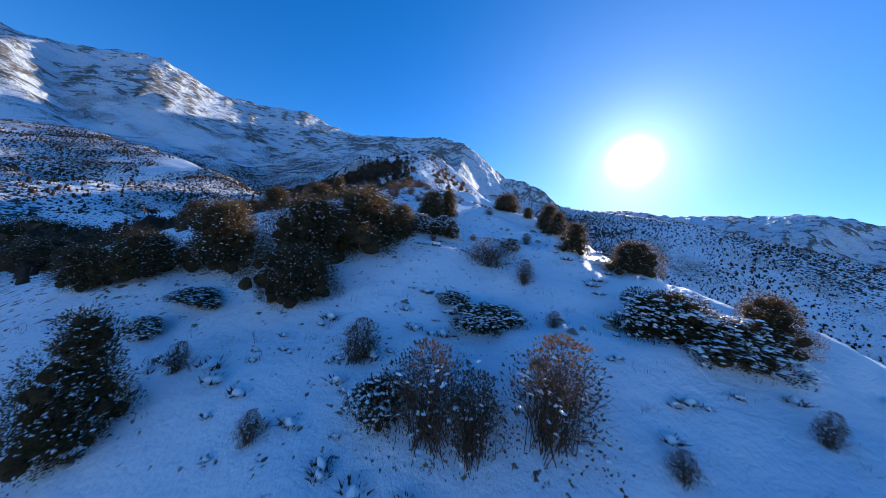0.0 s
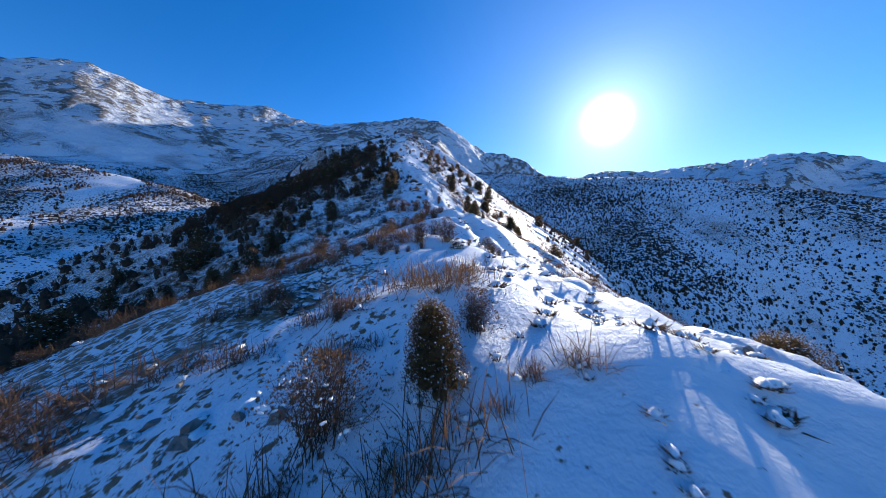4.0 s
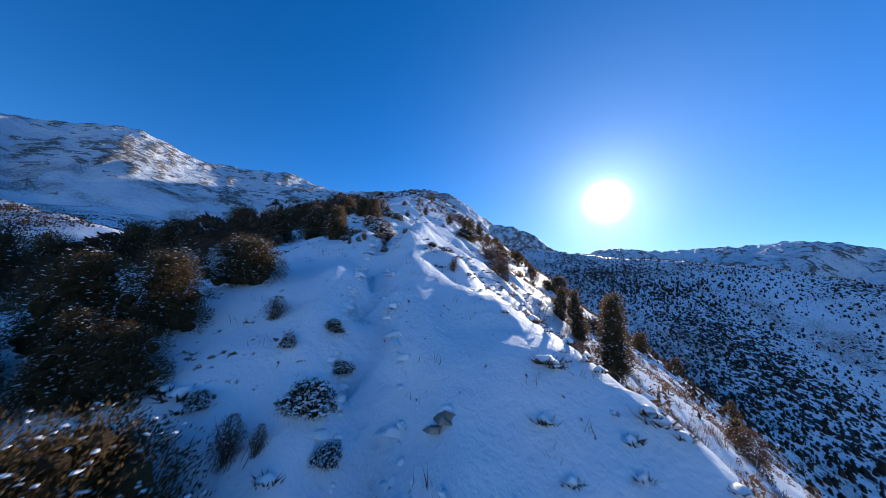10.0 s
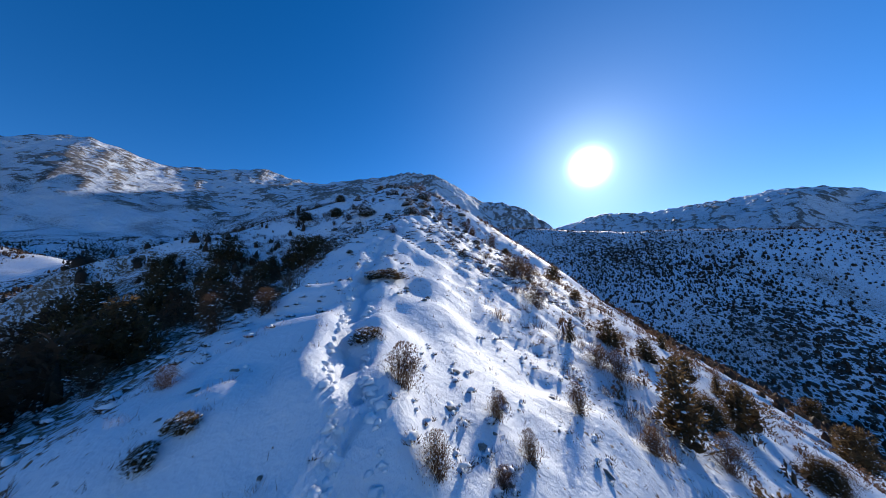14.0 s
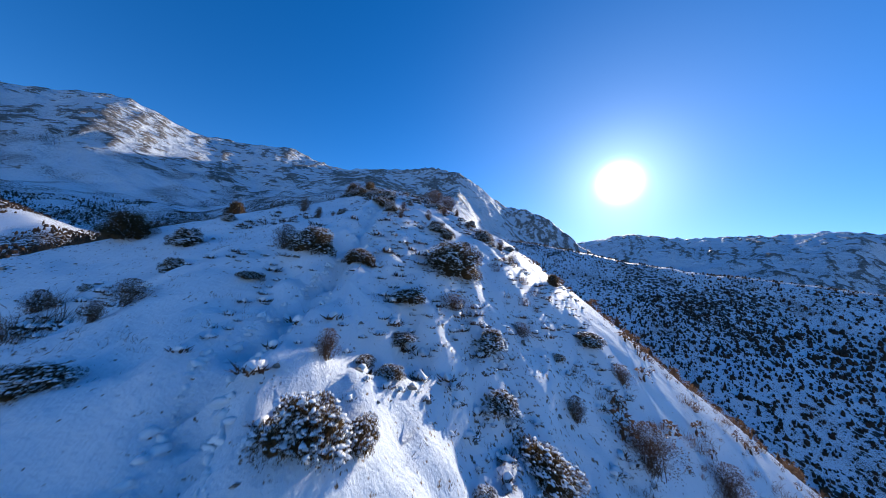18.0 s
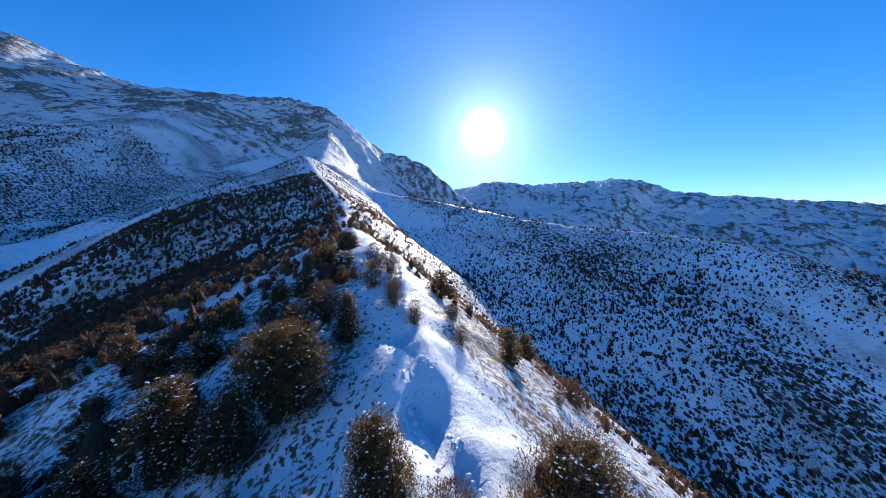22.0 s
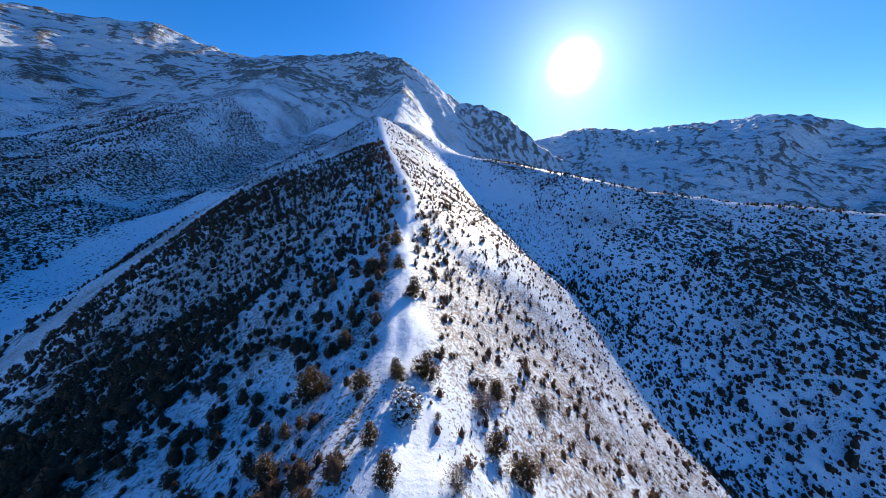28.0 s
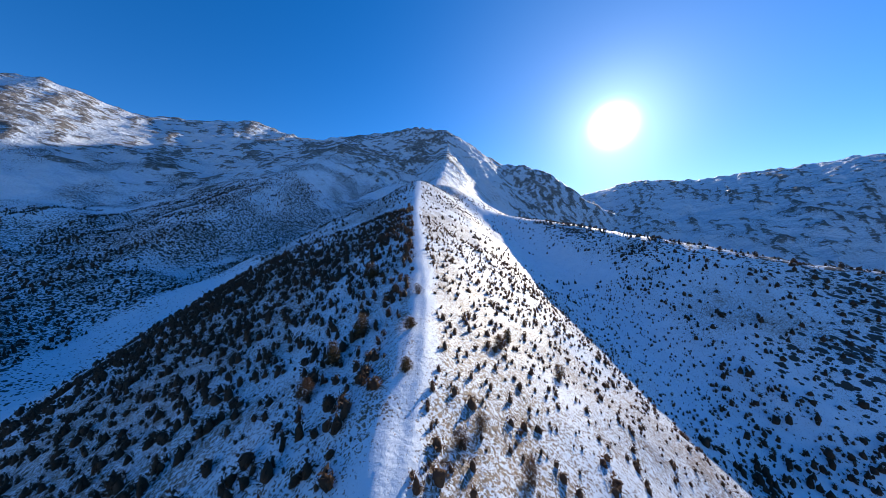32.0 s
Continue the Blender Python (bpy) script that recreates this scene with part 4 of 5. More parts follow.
NARROW_CREST_JUNIPERS = [(-16.5, 90.7, 1.5, 1.3), (-15.9, 90.1, 1.2, 0.8), (-15.2, 90.2, 1.0, 0.9), (-15.5, 92.4, 1.1, 1.4), (-15.6, 91.0, 1.4, 1.1), (-13.5, 87.2, 1.4, 1.5),
    (-13.3, 87.9, 1.8, 1.0), (-17.0, 89.0, 0.7, 1.1), (-16.7, 89.7, 1.3, 1.3), (-14.6, 83.4, 2.6, 1.5), (-14.3, 88.9, 1.6, 2.2), (-14.6, 86.6, 1.7, 1.0),
    (-20.1, 89.9, 0.9, 1.2), (-13.3, 81.4, 3.0, 2.0), (-13.8, 78.7, 2.4, 1.7), (-12.7, 78.6, 1.8, 1.5), (-18.7, 79.2, 2.3, 1.1), (-21.3, 87.5, 1.3, 1.6),
    (-24.4, 84.4, 1.7, 1.1), (9.4, 89.5, 3.0, 2.6)]
NARROW_CREST_SNOWY_SHRUBS = [(-14.5, 95.5, 0.2, 0.4), (-14.0, 95.1, 0.2, 0.2), (-13.2, 95.4, 0.2, 0.3), (-12.9, 90.2, 0.4, 0.6), (-14.2, 90.2, 0.2, 0.3), (-13.6, 90.9, 0.2, 0.3),
    (-12.8, 91.0, 0.2, 0.4), (-13.1, 91.3, 0.2, 0.4), (-12.5, 90.0, 0.2, 0.4), (-14.9, 90.4, 0.2, 0.3), (-10.8, 87.5, 0.2, 0.4), (-12.5, 86.3, 0.3, 0.4),
    (-11.4, 88.2, 0.3, 0.5), (-11.2, 83.4, 0.5, 0.9), (-12.4, 83.1, 0.2, 0.3), (-11.2, 84.3, 0.3, 0.5), (-14.8, 85.7, 0.3, 0.6), (-13.3, 83.3, 0.2, 0.5),
    (-11.4, 83.2, 0.3, 0.5), (-9.8, 81.5, 0.7, 1.4), (6.9, 78.1, 1.3, 2.2)]
NARROW_CREST_DRY_SHRUBS = [(-13.9, 95.4, 0.3, 0.3), (-13.3, 95.8, 0.3, 0.2), (-14.2, 94.9, 0.2, 0.2), (-10.9, 95.7, 0.5, 0.4), (-13.5, 89.8, 0.5, 0.4), (-13.2, 89.8, 0.3, 0.2),
    (-15.3, 89.7, 0.3, 0.3), (-14.2, 91.5, 0.4, 0.5), (-11.2, 87.6, 0.9, 0.8), (-10.6, 86.6, 0.6, 0.6), (-12.0, 86.6, 0.3, 0.3), (-16.5, 86.6, 0.8, 0.9),
    (-7.1, 82.6, 0.3, 0.4), (-12.6, 83.8, 0.3, 0.2)]
WOODED_STEP_JUNIPERS = [(-7.8, 120.2, 3.2, 2.1), (-7.4, 128.2, 2.9, 1.6), (9.9, 129.6, 1.9, 1.5), (-16.7, 104.9, 1.4, 1.3), (-26.7, 118.2, 2.5, 3.5), (-30.5, 117.7, 2.9, 3.7),
    (-29.3, 118.5, 2.7, 3.2), (-15.1, 100.9, 1.8, 1.3), (-17.2, 101.6, 1.8, 1.1), (-18.0, 101.1, 2.0, 1.6), (-21.1, 102.8, 2.2, 1.8), (-2.4, 106.6, 2.6, 1.5),
    (-1.8, 105.1, 3.6, 1.5), (-27.9, 114.1, 2.4, 1.8), (-22.1, 109.4, 2.1, 1.6), (-19.8, 109.8, 1.9, 2.4), (-15.1, 96.2, 1.4, 1.0), (-1.8, 101.9, 5.0, 2.3),
    (-33.4, 117.0, 2.9, 2.4), (11.4, 123.2, 6.0, 3.6), (22.8, 98.8, 3.6, 3.6)]
WOODED_STEP_SNOWY_SHRUBS = [(-19.0, 127.7, 0.3, 0.7), (-19.3, 127.3, 0.3, 0.6), (-15.9, 105.8, 1.1, 1.8), (-16.8, 105.9, 0.8, 1.3), (-15.4, 105.2, 0.8, 1.2), (-5.1, 115.2, 1.6, 3.2),
    (-6.4, 110.5, 1.1, 2.3), (-14.4, 104.7, 0.5, 0.8), (-15.0, 105.5, 0.3, 0.5), (-14.4, 99.2, 0.6, 1.2), (-10.9, 99.9, 0.3, 0.6), (-13.9, 97.5, 0.8, 1.3),
    (-14.9, 97.4, 0.6, 0.9), (-13.4, 96.0, 0.2, 0.2), (-12.7, 96.4, 0.2, 0.3), (-11.2, 99.4, 0.5, 0.9), (-11.7, 96.6, 0.2, 0.4), (-8.5, 118.0, 1.4, 3.2),
    (-13.6, 96.1, 0.2, 0.4), (4.0, 113.8, 2.0, 3.2)]
WOODED_STEP_DRY_SHRUBS = [(-15.3, 129.5, 1.1, 1.1), (-14.5, 127.7, 0.8, 0.7), (-12.9, 129.8, 0.7, 0.7), (-12.4, 128.8, 0.7, 0.6), (-13.2, 128.2, 0.4, 0.6), (-20.7, 129.2, 0.5, 0.8),
    (-13.5, 120.8, 1.4, 1.1), (-16.1, 119.8, 0.9, 0.8), (-16.3, 120.8, 0.7, 1.2), (-14.9, 125.6, 0.7, 1.2), (-10.2, 125.3, 1.6, 1.8), (-19.4, 119.0, 0.4, 0.7),
    (-15.0, 116.9, 0.6, 0.5), (-19.6, 120.7, 0.3, 0.4), (-10.5, 121.3, 0.3, 0.5), (-23.4, 125.1, 1.3, 1.9), (-19.5, 124.2, 1.0, 1.8), (-22.6, 121.1, 0.9, 1.2),
    (-23.9, 120.4, 0.9, 1.2), (2.6, 126.5, 1.9, 2.6), (-30.4, 124.2, 1.3, 1.2), (-11.1, 117.7, 0.5, 0.8), (-17.1, 110.9, 0.6, 0.8), (-14.2, 108.1, 0.6, 0.6)]
WOODED_STEP_DRY_SHRUBS_MORE = [(-13.5, 111.3, 0.4, 0.6), (-13.2, 110.2, 0.3, 0.5), (-6.7, 106.0, 1.8, 2.2), (-6.7, 112.9, 1.9, 2.7), (-19.2, 99.5, 0.7, 1.0), (10.7, 107.1, 2.2, 3.5)]
ROUND_TOP_JUNIPERS = [(-31.5, 172.8, 1.9, 2.4), (-37.2, 173.3, 1.9, 2.7), (-5.9, 139.8, 1.7, 0.7), (-1.3, 143.1, 2.2, 1.7), (1.6, 143.4, 1.9, 1.8), (-4.2, 134.1, 4.0, 2.1),
    (1.3, 141.0, 2.0, 1.0), (4.0, 142.8, 2.2, 1.3), (7.6, 142.2, 2.1, 1.4), (6.5, 138.0, 1.9, 2.2), (7.2, 143.9, 1.9, 0.9), (6.6, 131.5, 2.1, 1.9),
    (0.3, 137.7, 1.8, 2.2), (43.4, 161.8, 6.0, 5.4), (67.9, 163.4, 6.0, 3.6), (10.1, 135.3, 3.6, 4.3), (-40.5, 150.8, 5.6, 4.5), (-45.6, 149.1, 5.8, 4.6)]
ROUND_TOP_SNOWY_SHRUBS = [(-18.0, 172.9, 0.9, 1.4), (-17.2, 173.6, 0.5, 1.0), (-23.2, 173.3, 0.5, 1.1), (-17.1, 176.1, 0.4, 0.8), (-12.2, 177.4, 1.2, 2.2), (-17.9, 176.2, 0.3, 0.7),
    (-22.6, 177.7, 0.3, 0.9), (-17.2, 177.7, 0.4, 1.2), (-16.8, 162.1, 1.3, 2.1), (-17.6, 161.8, 0.8, 1.3), (-24.9, 168.4, 1.8, 3.2), (-20.5, 162.6, 0.8, 1.4),
    (-18.2, 169.1, 0.8, 1.7), (-17.7, 170.8, 0.8, 1.3), (-15.5, 169.0, 1.1, 1.8), (-14.9, 164.2, 0.8, 1.4), (-14.6, 163.0, 0.7, 1.2), (-13.5, 161.6, 0.6, 1.0),
    (-15.1, 161.4, 0.6, 1.0), (-19.9, 161.5, 0.5, 0.8), (-16.5, 161.1, 0.6, 1.0), (-10.1, 164.3, 0.6, 1.0), (-8.5, 166.7, 0.6, 1.3), (-14.6, 161.4, 0.3, 0.5)]
ROUND_TOP_SNOWY_SHRUBS_MORE = [(-13.6, 162.8, 0.5, 0.7), (-16.5, 131.0, 0.4, 1.1), (-16.9, 136.9, 0.5, 2.2)]
ROUND_TOP_DRY_SHRUBS = [(-25.3, 176.5, 0.8, 1.2), (-25.3, 175.7, 0.6, 0.6), (-18.6, 175.0, 0.7, 0.7), (-29.7, 177.7, 0.8, 0.9), (-27.9, 168.2, 1.3, 1.7), (-15.6, 160.5, 0.9, 1.5),
    (-12.2, 170.7, 1.2, 1.2), (-12.9, 162.9, 0.7, 0.6), (-11.4, 163.8, 0.8, 0.6), (-30.2, 168.1, 0.8, 1.0), (-6.6, 171.3, 1.8, 1.7), (-3.5, 169.7, 1.9, 2.0),
    (-20.1, 160.8, 0.5, 0.5), (-12.5, 165.9, 0.8, 0.8), (-4.6, 150.1, 1.9, 3.0), (-4.6, 137.3, 1.5, 1.7), (-7.2, 132.0, 0.9, 1.0), (-23.1, 133.7, 1.6, 1.3),
    (-21.2, 133.8, 1.1, 1.2), (-17.7, 146.4, 0.7, 1.2), (-9.9, 131.4, 1.0, 0.8), (-5.4, 137.9, 1.2, 2.1), (-25.4, 132.0, 0.9, 1.4), (-3.0, 133.6, 1.5, 1.8)]
ROUND_TOP_DRY_SHRUBS_MORE = [(-6.6, 143.1, 1.9, 2.8), (-27.4, 139.1, 2.2, 2.9), (-24.8, 138.0, 1.9, 2.2), (-6.9, 147.6, 2.1, 3.0)]
UPPER_TOP_JUNIPERS = [(-38.7, 197.3, 2.3, 2.3), (-6.8, 190.7, 1.0, 1.2), (-34.1, 183.6, 1.7, 2.2), (78.0, 191.6, 6.0, 5.4)]
UPPER_TOP_SNOWY_SHRUBS = [(-20.8, 197.8, 0.2, 0.5), (-25.1, 198.2, 0.5, 1.2), (-24.1, 192.4, 1.0, 1.6), (-22.6, 192.3, 0.9, 1.4), (-21.5, 192.3, 1.1, 1.8), (-18.9, 193.3, 0.3, 0.7),
    (-17.0, 193.1, 0.6, 1.1), (-26.8, 198.7, 0.6, 1.9), (-19.4, 192.1, 0.3, 0.7), (-18.5, 192.1, 0.3, 0.5), (-17.7, 192.1, 0.3, 0.5), (-13.6, 193.0, 0.6, 0.9),
    (-22.5, 190.9, 0.7, 1.2), (-21.1, 189.6, 0.9, 2.1), (-19.8, 186.5, 0.5, 0.9), (-12.8, 190.6, 1.1, 1.9), (-16.5, 186.3, 0.8, 1.4), (-15.8, 186.2, 0.7, 1.1),
    (-22.7, 185.3, 0.4, 0.6), (-28.7, 188.5, 0.2, 0.5), (-14.4, 186.9, 0.4, 0.6), (-24.8, 186.5, 0.2, 0.4), (-20.1, 187.6, 0.4, 0.7), (-21.6, 179.8, 1.2, 1.9)]
UPPER_TOP_SNOWY_SHRUBS_MORE = [(-19.5, 179.8, 0.7, 1.5), (-30.1, 183.1, 1.1, 1.8), (-15.3, 183.0, 1.9, 3.2), (-13.5, 180.2, 0.9, 1.5), (-13.4, 178.4, 0.8, 1.3), (-17.1, 179.2, 0.6, 1.7),
    (-6.6, 185.4, 0.8, 2.0)]
UPPER_TOP_DRY_SHRUBS = [(-12.9, 199.3, 0.8, 0.9), (-16.4, 193.8, 0.5, 0.9), (-21.7, 196.3, 0.6, 0.9), (-15.0, 193.4, 0.7, 0.6), (-19.1, 187.4, 0.7, 0.6), (-21.3, 194.5, 0.5, 1.0),
    (-17.2, 187.1, 0.7, 0.6), (-18.8, 184.8, 0.6, 0.5), (-11.3, 190.5, 0.9, 0.9), (-16.2, 191.4, 0.8, 1.0), (-27.2, 189.2, 1.2, 1.0), (-25.1, 187.3, 0.6, 0.6),
    (-17.5, 198.8, 1.7, 3.0), (-15.8, 197.9, 1.7, 2.6), (-23.1, 186.7, 0.3, 0.5), (-24.2, 185.4, 0.4, 0.6), (-10.7, 189.1, 0.6, 0.9), (-23.1, 185.0, 0.3, 0.3),
    (-14.0, 191.9, 0.5, 1.2), (-13.0, 191.2, 0.6, 0.9), (-23.1, 180.3, 1.1, 1.3), (-6.2, 180.9, 1.9, 2.8), (-15.3, 180.7, 0.7, 2.0), (-5.1, 184.5, 1.0, 1.4)]
UPPER_TOP_DRY_SHRUBS_MORE = [(-11.6, 182.6, 0.7, 1.6), (-0.1, 183.6, 1.6, 2.5)]
BEHIND_TOP_JUNIPERS = [(-28.3, 203.2, 2.9, 2.6), (-26.4, 202.7, 2.8, 2.4), (-21.6, 221.5, 2.4, 1.3), (-23.5, 222.6, 2.0, 1.6), (-27.4, 224.8, 1.9, 1.7), (-24.9, 223.9, 1.2, 0.8),
    (-14.5, 227.4, 2.2, 2.1), (-12.0, 222.5, 2.6, 1.5), (-21.3, 227.2, 1.2, 0.9), (-20.6, 227.2, 0.9, 0.7), (-23.4, 227.9, 1.8, 1.7), (-29.1, 225.7, 1.3, 1.0),
    (-22.9, 225.2, 1.0, 1.0), (-26.9, 227.9, 1.9, 1.3), (-31.2, 227.7, 1.7, 1.1), (-28.0, 227.9, 1.6, 1.1), (-18.3, 212.7, 2.5, 2.6), (-21.6, 214.3, 2.3, 1.6),
    (-23.1, 211.5, 2.6, 1.5), (-22.0, 211.1, 1.9, 1.3), (-30.0, 216.6, 3.5, 2.7), (-23.6, 219.5, 3.0, 3.0), (-26.7, 219.5, 3.3, 2.2), (-25.1, 218.5, 2.4, 1.8)]
BEHIND_TOP_JUNIPERS_MORE = [(-28.2, 219.3, 2.1, 1.6)]
BEHIND_TOP_SNOWY_SHRUBS = [(-17.9, 209.4, 1.2, 2.5), (-19.4, 209.9, 0.7, 1.7), (-20.1, 210.4, 0.5, 0.8), (-17.1, 204.5, 1.1, 2.5), (-10.7, 204.4, 0.7, 1.3)]
BEHIND_TOP_DRY_SHRUBS = [(-22.3, 223.9, 1.9, 2.1), (-19.8, 224.9, 1.5, 1.7), (-18.9, 224.0, 1.2, 1.2), (-18.8, 220.7, 1.1, 1.1), (-19.2, 222.5, 1.2, 1.2), (-19.2, 227.9, 1.8, 1.8),
    (-16.1, 222.4, 0.9, 1.3), (-16.7, 220.3, 0.9, 1.1), (-14.2, 225.9, 0.8, 1.2), (-25.2, 226.1, 0.9, 1.0), (-18.4, 226.5, 1.7, 1.7), (-20.7, 213.3, 1.2, 1.7),
    (-15.0, 214.5, 1.5, 2.5), (-22.2, 210.2, 1.1, 1.4), (-7.0, 222.4, 1.9, 3.0), (-19.1, 206.7, 1.8, 2.0), (-23.6, 200.4, 0.7, 0.6), (-23.1, 200.0, 0.3, 0.5)]
LONG_CREST_JUNIPERS = [(-16.8, 292.0, 2.6, 2.5), (-18.6, 289.3, 2.0, 1.8), (-16.6, 282.9, 2.0, 1.6), (-18.5, 285.7, 2.3, 1.3), (-20.1, 285.2, 2.4, 2.7), (-11.0, 300.1, 2.2, 2.2),
    (-14.9, 265.6, 2.3, 1.9), (-16.9, 265.0, 1.7, 1.4), (-15.0, 277.0, 2.4, 2.2), (-23.2, 266.7, 2.6, 2.4), (-19.5, 264.9, 1.6, 1.3), (-17.5, 257.8, 1.8, 1.3),
    (-18.4, 260.1, 1.4, 1.0), (-24.0, 261.0, 1.8, 1.4), (-24.1, 263.6, 1.3, 0.9), (-25.8, 264.5, 1.6, 1.3), (-8.4, 267.3, 1.8, 1.7), (-10.5, 261.8, 1.8, 1.5),
    (-9.2, 260.5, 2.2, 2.0), (-26.0, 262.7, 1.4, 1.0), (-20.1, 235.2, 1.9, 2.3), (-22.2, 230.3, 2.1, 1.8), (-4.6, 229.7, 3.0, 2.2), (-4.7, 233.0, 1.8, 1.7)]
LONG_CREST_JUNIPERS_MORE = [(-24.7, 228.9, 1.5, 1.2), (-13.7, 315.9, 1.4, 1.4), (-14.0, 323.9, 1.5, 1.5), (0.1, 333.9, 2.6, 1.6), (-23.1, 322.9, 3.0, 2.4), (-21.1, 327.9, 3.2, 2.6),
    (-24.9, 350.3, 3.7, 3.0)]
LONG_CREST_SNOWY_SHRUBS = [(-16.4, 262.2, 1.6, 2.6), (-20.8, 229.7, 1.2, 1.9)]
LONG_CREST_DRY_SHRUBS = [(-13.4, 290.4, 1.9, 1.5), (-9.4, 287.3, 1.9, 2.0), (-14.0, 258.2, 1.4, 1.7), (-10.5, 264.8, 1.9, 2.5), (-2.6, 269.5, 1.9, 2.1), (-11.6, 241.8, 1.9, 2.5),
    (-7.1, 313.3, 1.6, 2.0), (-2.0, 329.0, 2.1, 2.5), (7.3, 331.5, 2.1, 2.1), (-3.6, 311.1, 2.2, 1.5), (-9.0, 311.2, 1.5, 1.8), (-13.9, 334.5, 1.8, 2.1),
    (-23.9, 317.8, 2.2, 2.2)]
JUNIPERS = START_JUNIPERS + FIRST_RISE_JUNIPERS + STEEP_RIB_JUNIPERS + NARROW_CREST_JUNIPERS + WOODED_STEP_JUNIPERS + ROUND_TOP_JUNIPERS + UPPER_TOP_JUNIPERS + BEHIND_TOP_JUNIPERS + BEHIND_TOP_JUNIPERS_MORE + LONG_CREST_JUNIPERS + LONG_CREST_JUNIPERS_MORE
SNOWY_SHRUBS = START_SNOWY_SHRUBS + FIRST_RISE_SNOWY_SHRUBS + STEEP_RIB_SNOWY_SHRUBS + NARROW_CREST_SNOWY_SHRUBS + WOODED_STEP_SNOWY_SHRUBS + ROUND_TOP_SNOWY_SHRUBS + ROUND_TOP_SNOWY_SHRUBS_MORE + UPPER_TOP_SNOWY_SHRUBS + UPPER_TOP_SNOWY_SHRUBS_MORE + BEHIND_TOP_SNOWY_SHRUBS + LONG_CREST_SNOWY_SHRUBS
DRY_SHRUBS = START_DRY_SHRUBS + START_DRY_SHRUBS_MORE + FIRST_RISE_DRY_SHRUBS + FIRST_RISE_DRY_SHRUBS_MORE + STEEP_RIB_DRY_SHRUBS + STEEP_RIB_DRY_SHRUBS_MORE + NARROW_CREST_DRY_SHRUBS + WOODED_STEP_DRY_SHRUBS + WOODED_STEP_DRY_SHRUBS_MORE + ROUND_TOP_DRY_SHRUBS + ROUND_TOP_DRY_SHRUBS_MORE + UPPER_TOP_DRY_SHRUBS + UPPER_TOP_DRY_SHRUBS_MORE + BEHIND_TOP_DRY_SHRUBS + LONG_CREST_DRY_SHRUBS

for kind, places in (("juniper_tree", JUNIPERS), ("low_juniper", SNOWY_SHRUBS), ("dry_shrub", DRY_SHRUBS)):
    for n, (x, y, height, width) in enumerate(places):
        plant(kind, x, y, height, width, (n * 2.39996) % 6.283)

# more plants of the same kinds beside the crest, thinner on the snowy top
CREST_LINE = curve_through(MAIN_CREST, 4)
TAKEN = [(x, y, w) for x, y, _, w in JUNIPERS + SNOWY_SHRUBS + DRY_SHRUBS]


def scatter(kind, count, ys, offsets, heights, ratios, seed):
    rng = np.random.RandomState(seed)
    made = 0
    for _ in range(count * 12):
        if made >= count:
            break
        y = ys[0] + (ys[1] - ys[0]) * rng.rand()
        cx = float(np.interp(y, [n[1] for n in MAIN_CREST], [n[0] for n in MAIN_CREST]))
        off = offsets[0] + (offsets[1] - offsets[0]) * rng.rand() ** 0.8
        x = cx + off
        h = heights[0] + (heights[1] - heights[0]) * rng.rand() ** 1.6
        w = h * (ratios[0] + (ratios[1] - ratios[0]) * rng.rand())
        if perlin(np.array([x / 13.0 + seed]), np.array([y / 13.0]))[0] < -0.06:
            continue
        if any(abs(x - p) < 0.45 * (w + r) and abs(y - q) < 0.45 * (w + r) for p, q, r in TAKEN):
            continue
        TAKEN.append((x, y, w))
        plant(kind, x, y, h, w, rng.rand() * 6.28)
        made += 1


scatter("juniper_tree", 52, (88, 160), (-28, -9), (2.0, 4.4), (0.6, 1.0), 1)
scatter("juniper_tree", 30, (-5, 84), (-40, -12), (1.2, 3.6), (0.6, 1.1), 12)
scatter("juniper_tree", 26, (0, 180), (10, 30), (1.2, 3.2), (0.6, 1.1), 2)
scatter("juniper_tree", 42, (205, 290), (-24, -5), (0.8, 2.0), (0.6, 1.0), 3)
scatter("dry_shrub", 30, (20, 88), (-20, -2.5), (0.5, 1.3), (1.0, 1.6), 5)
scatter("dry_shrub", 14, (20, 200), (5, 20), (0.5, 1.2), (1.0, 1.7), 6)
scatter("dry_shrub", 14, (205, 280), (2, 14), (0.4, 0.9), (1.0, 1.6), 7)
scatter("dry_shrub", 20, (92, 152), (-20, -4.5), (0.6, 1.3), (1.2, 1.8), 8)
scatter("low_juniper", 40, (140, 205), (-14, 12), (0.3, 0.7), (1.3, 2.0), 9)

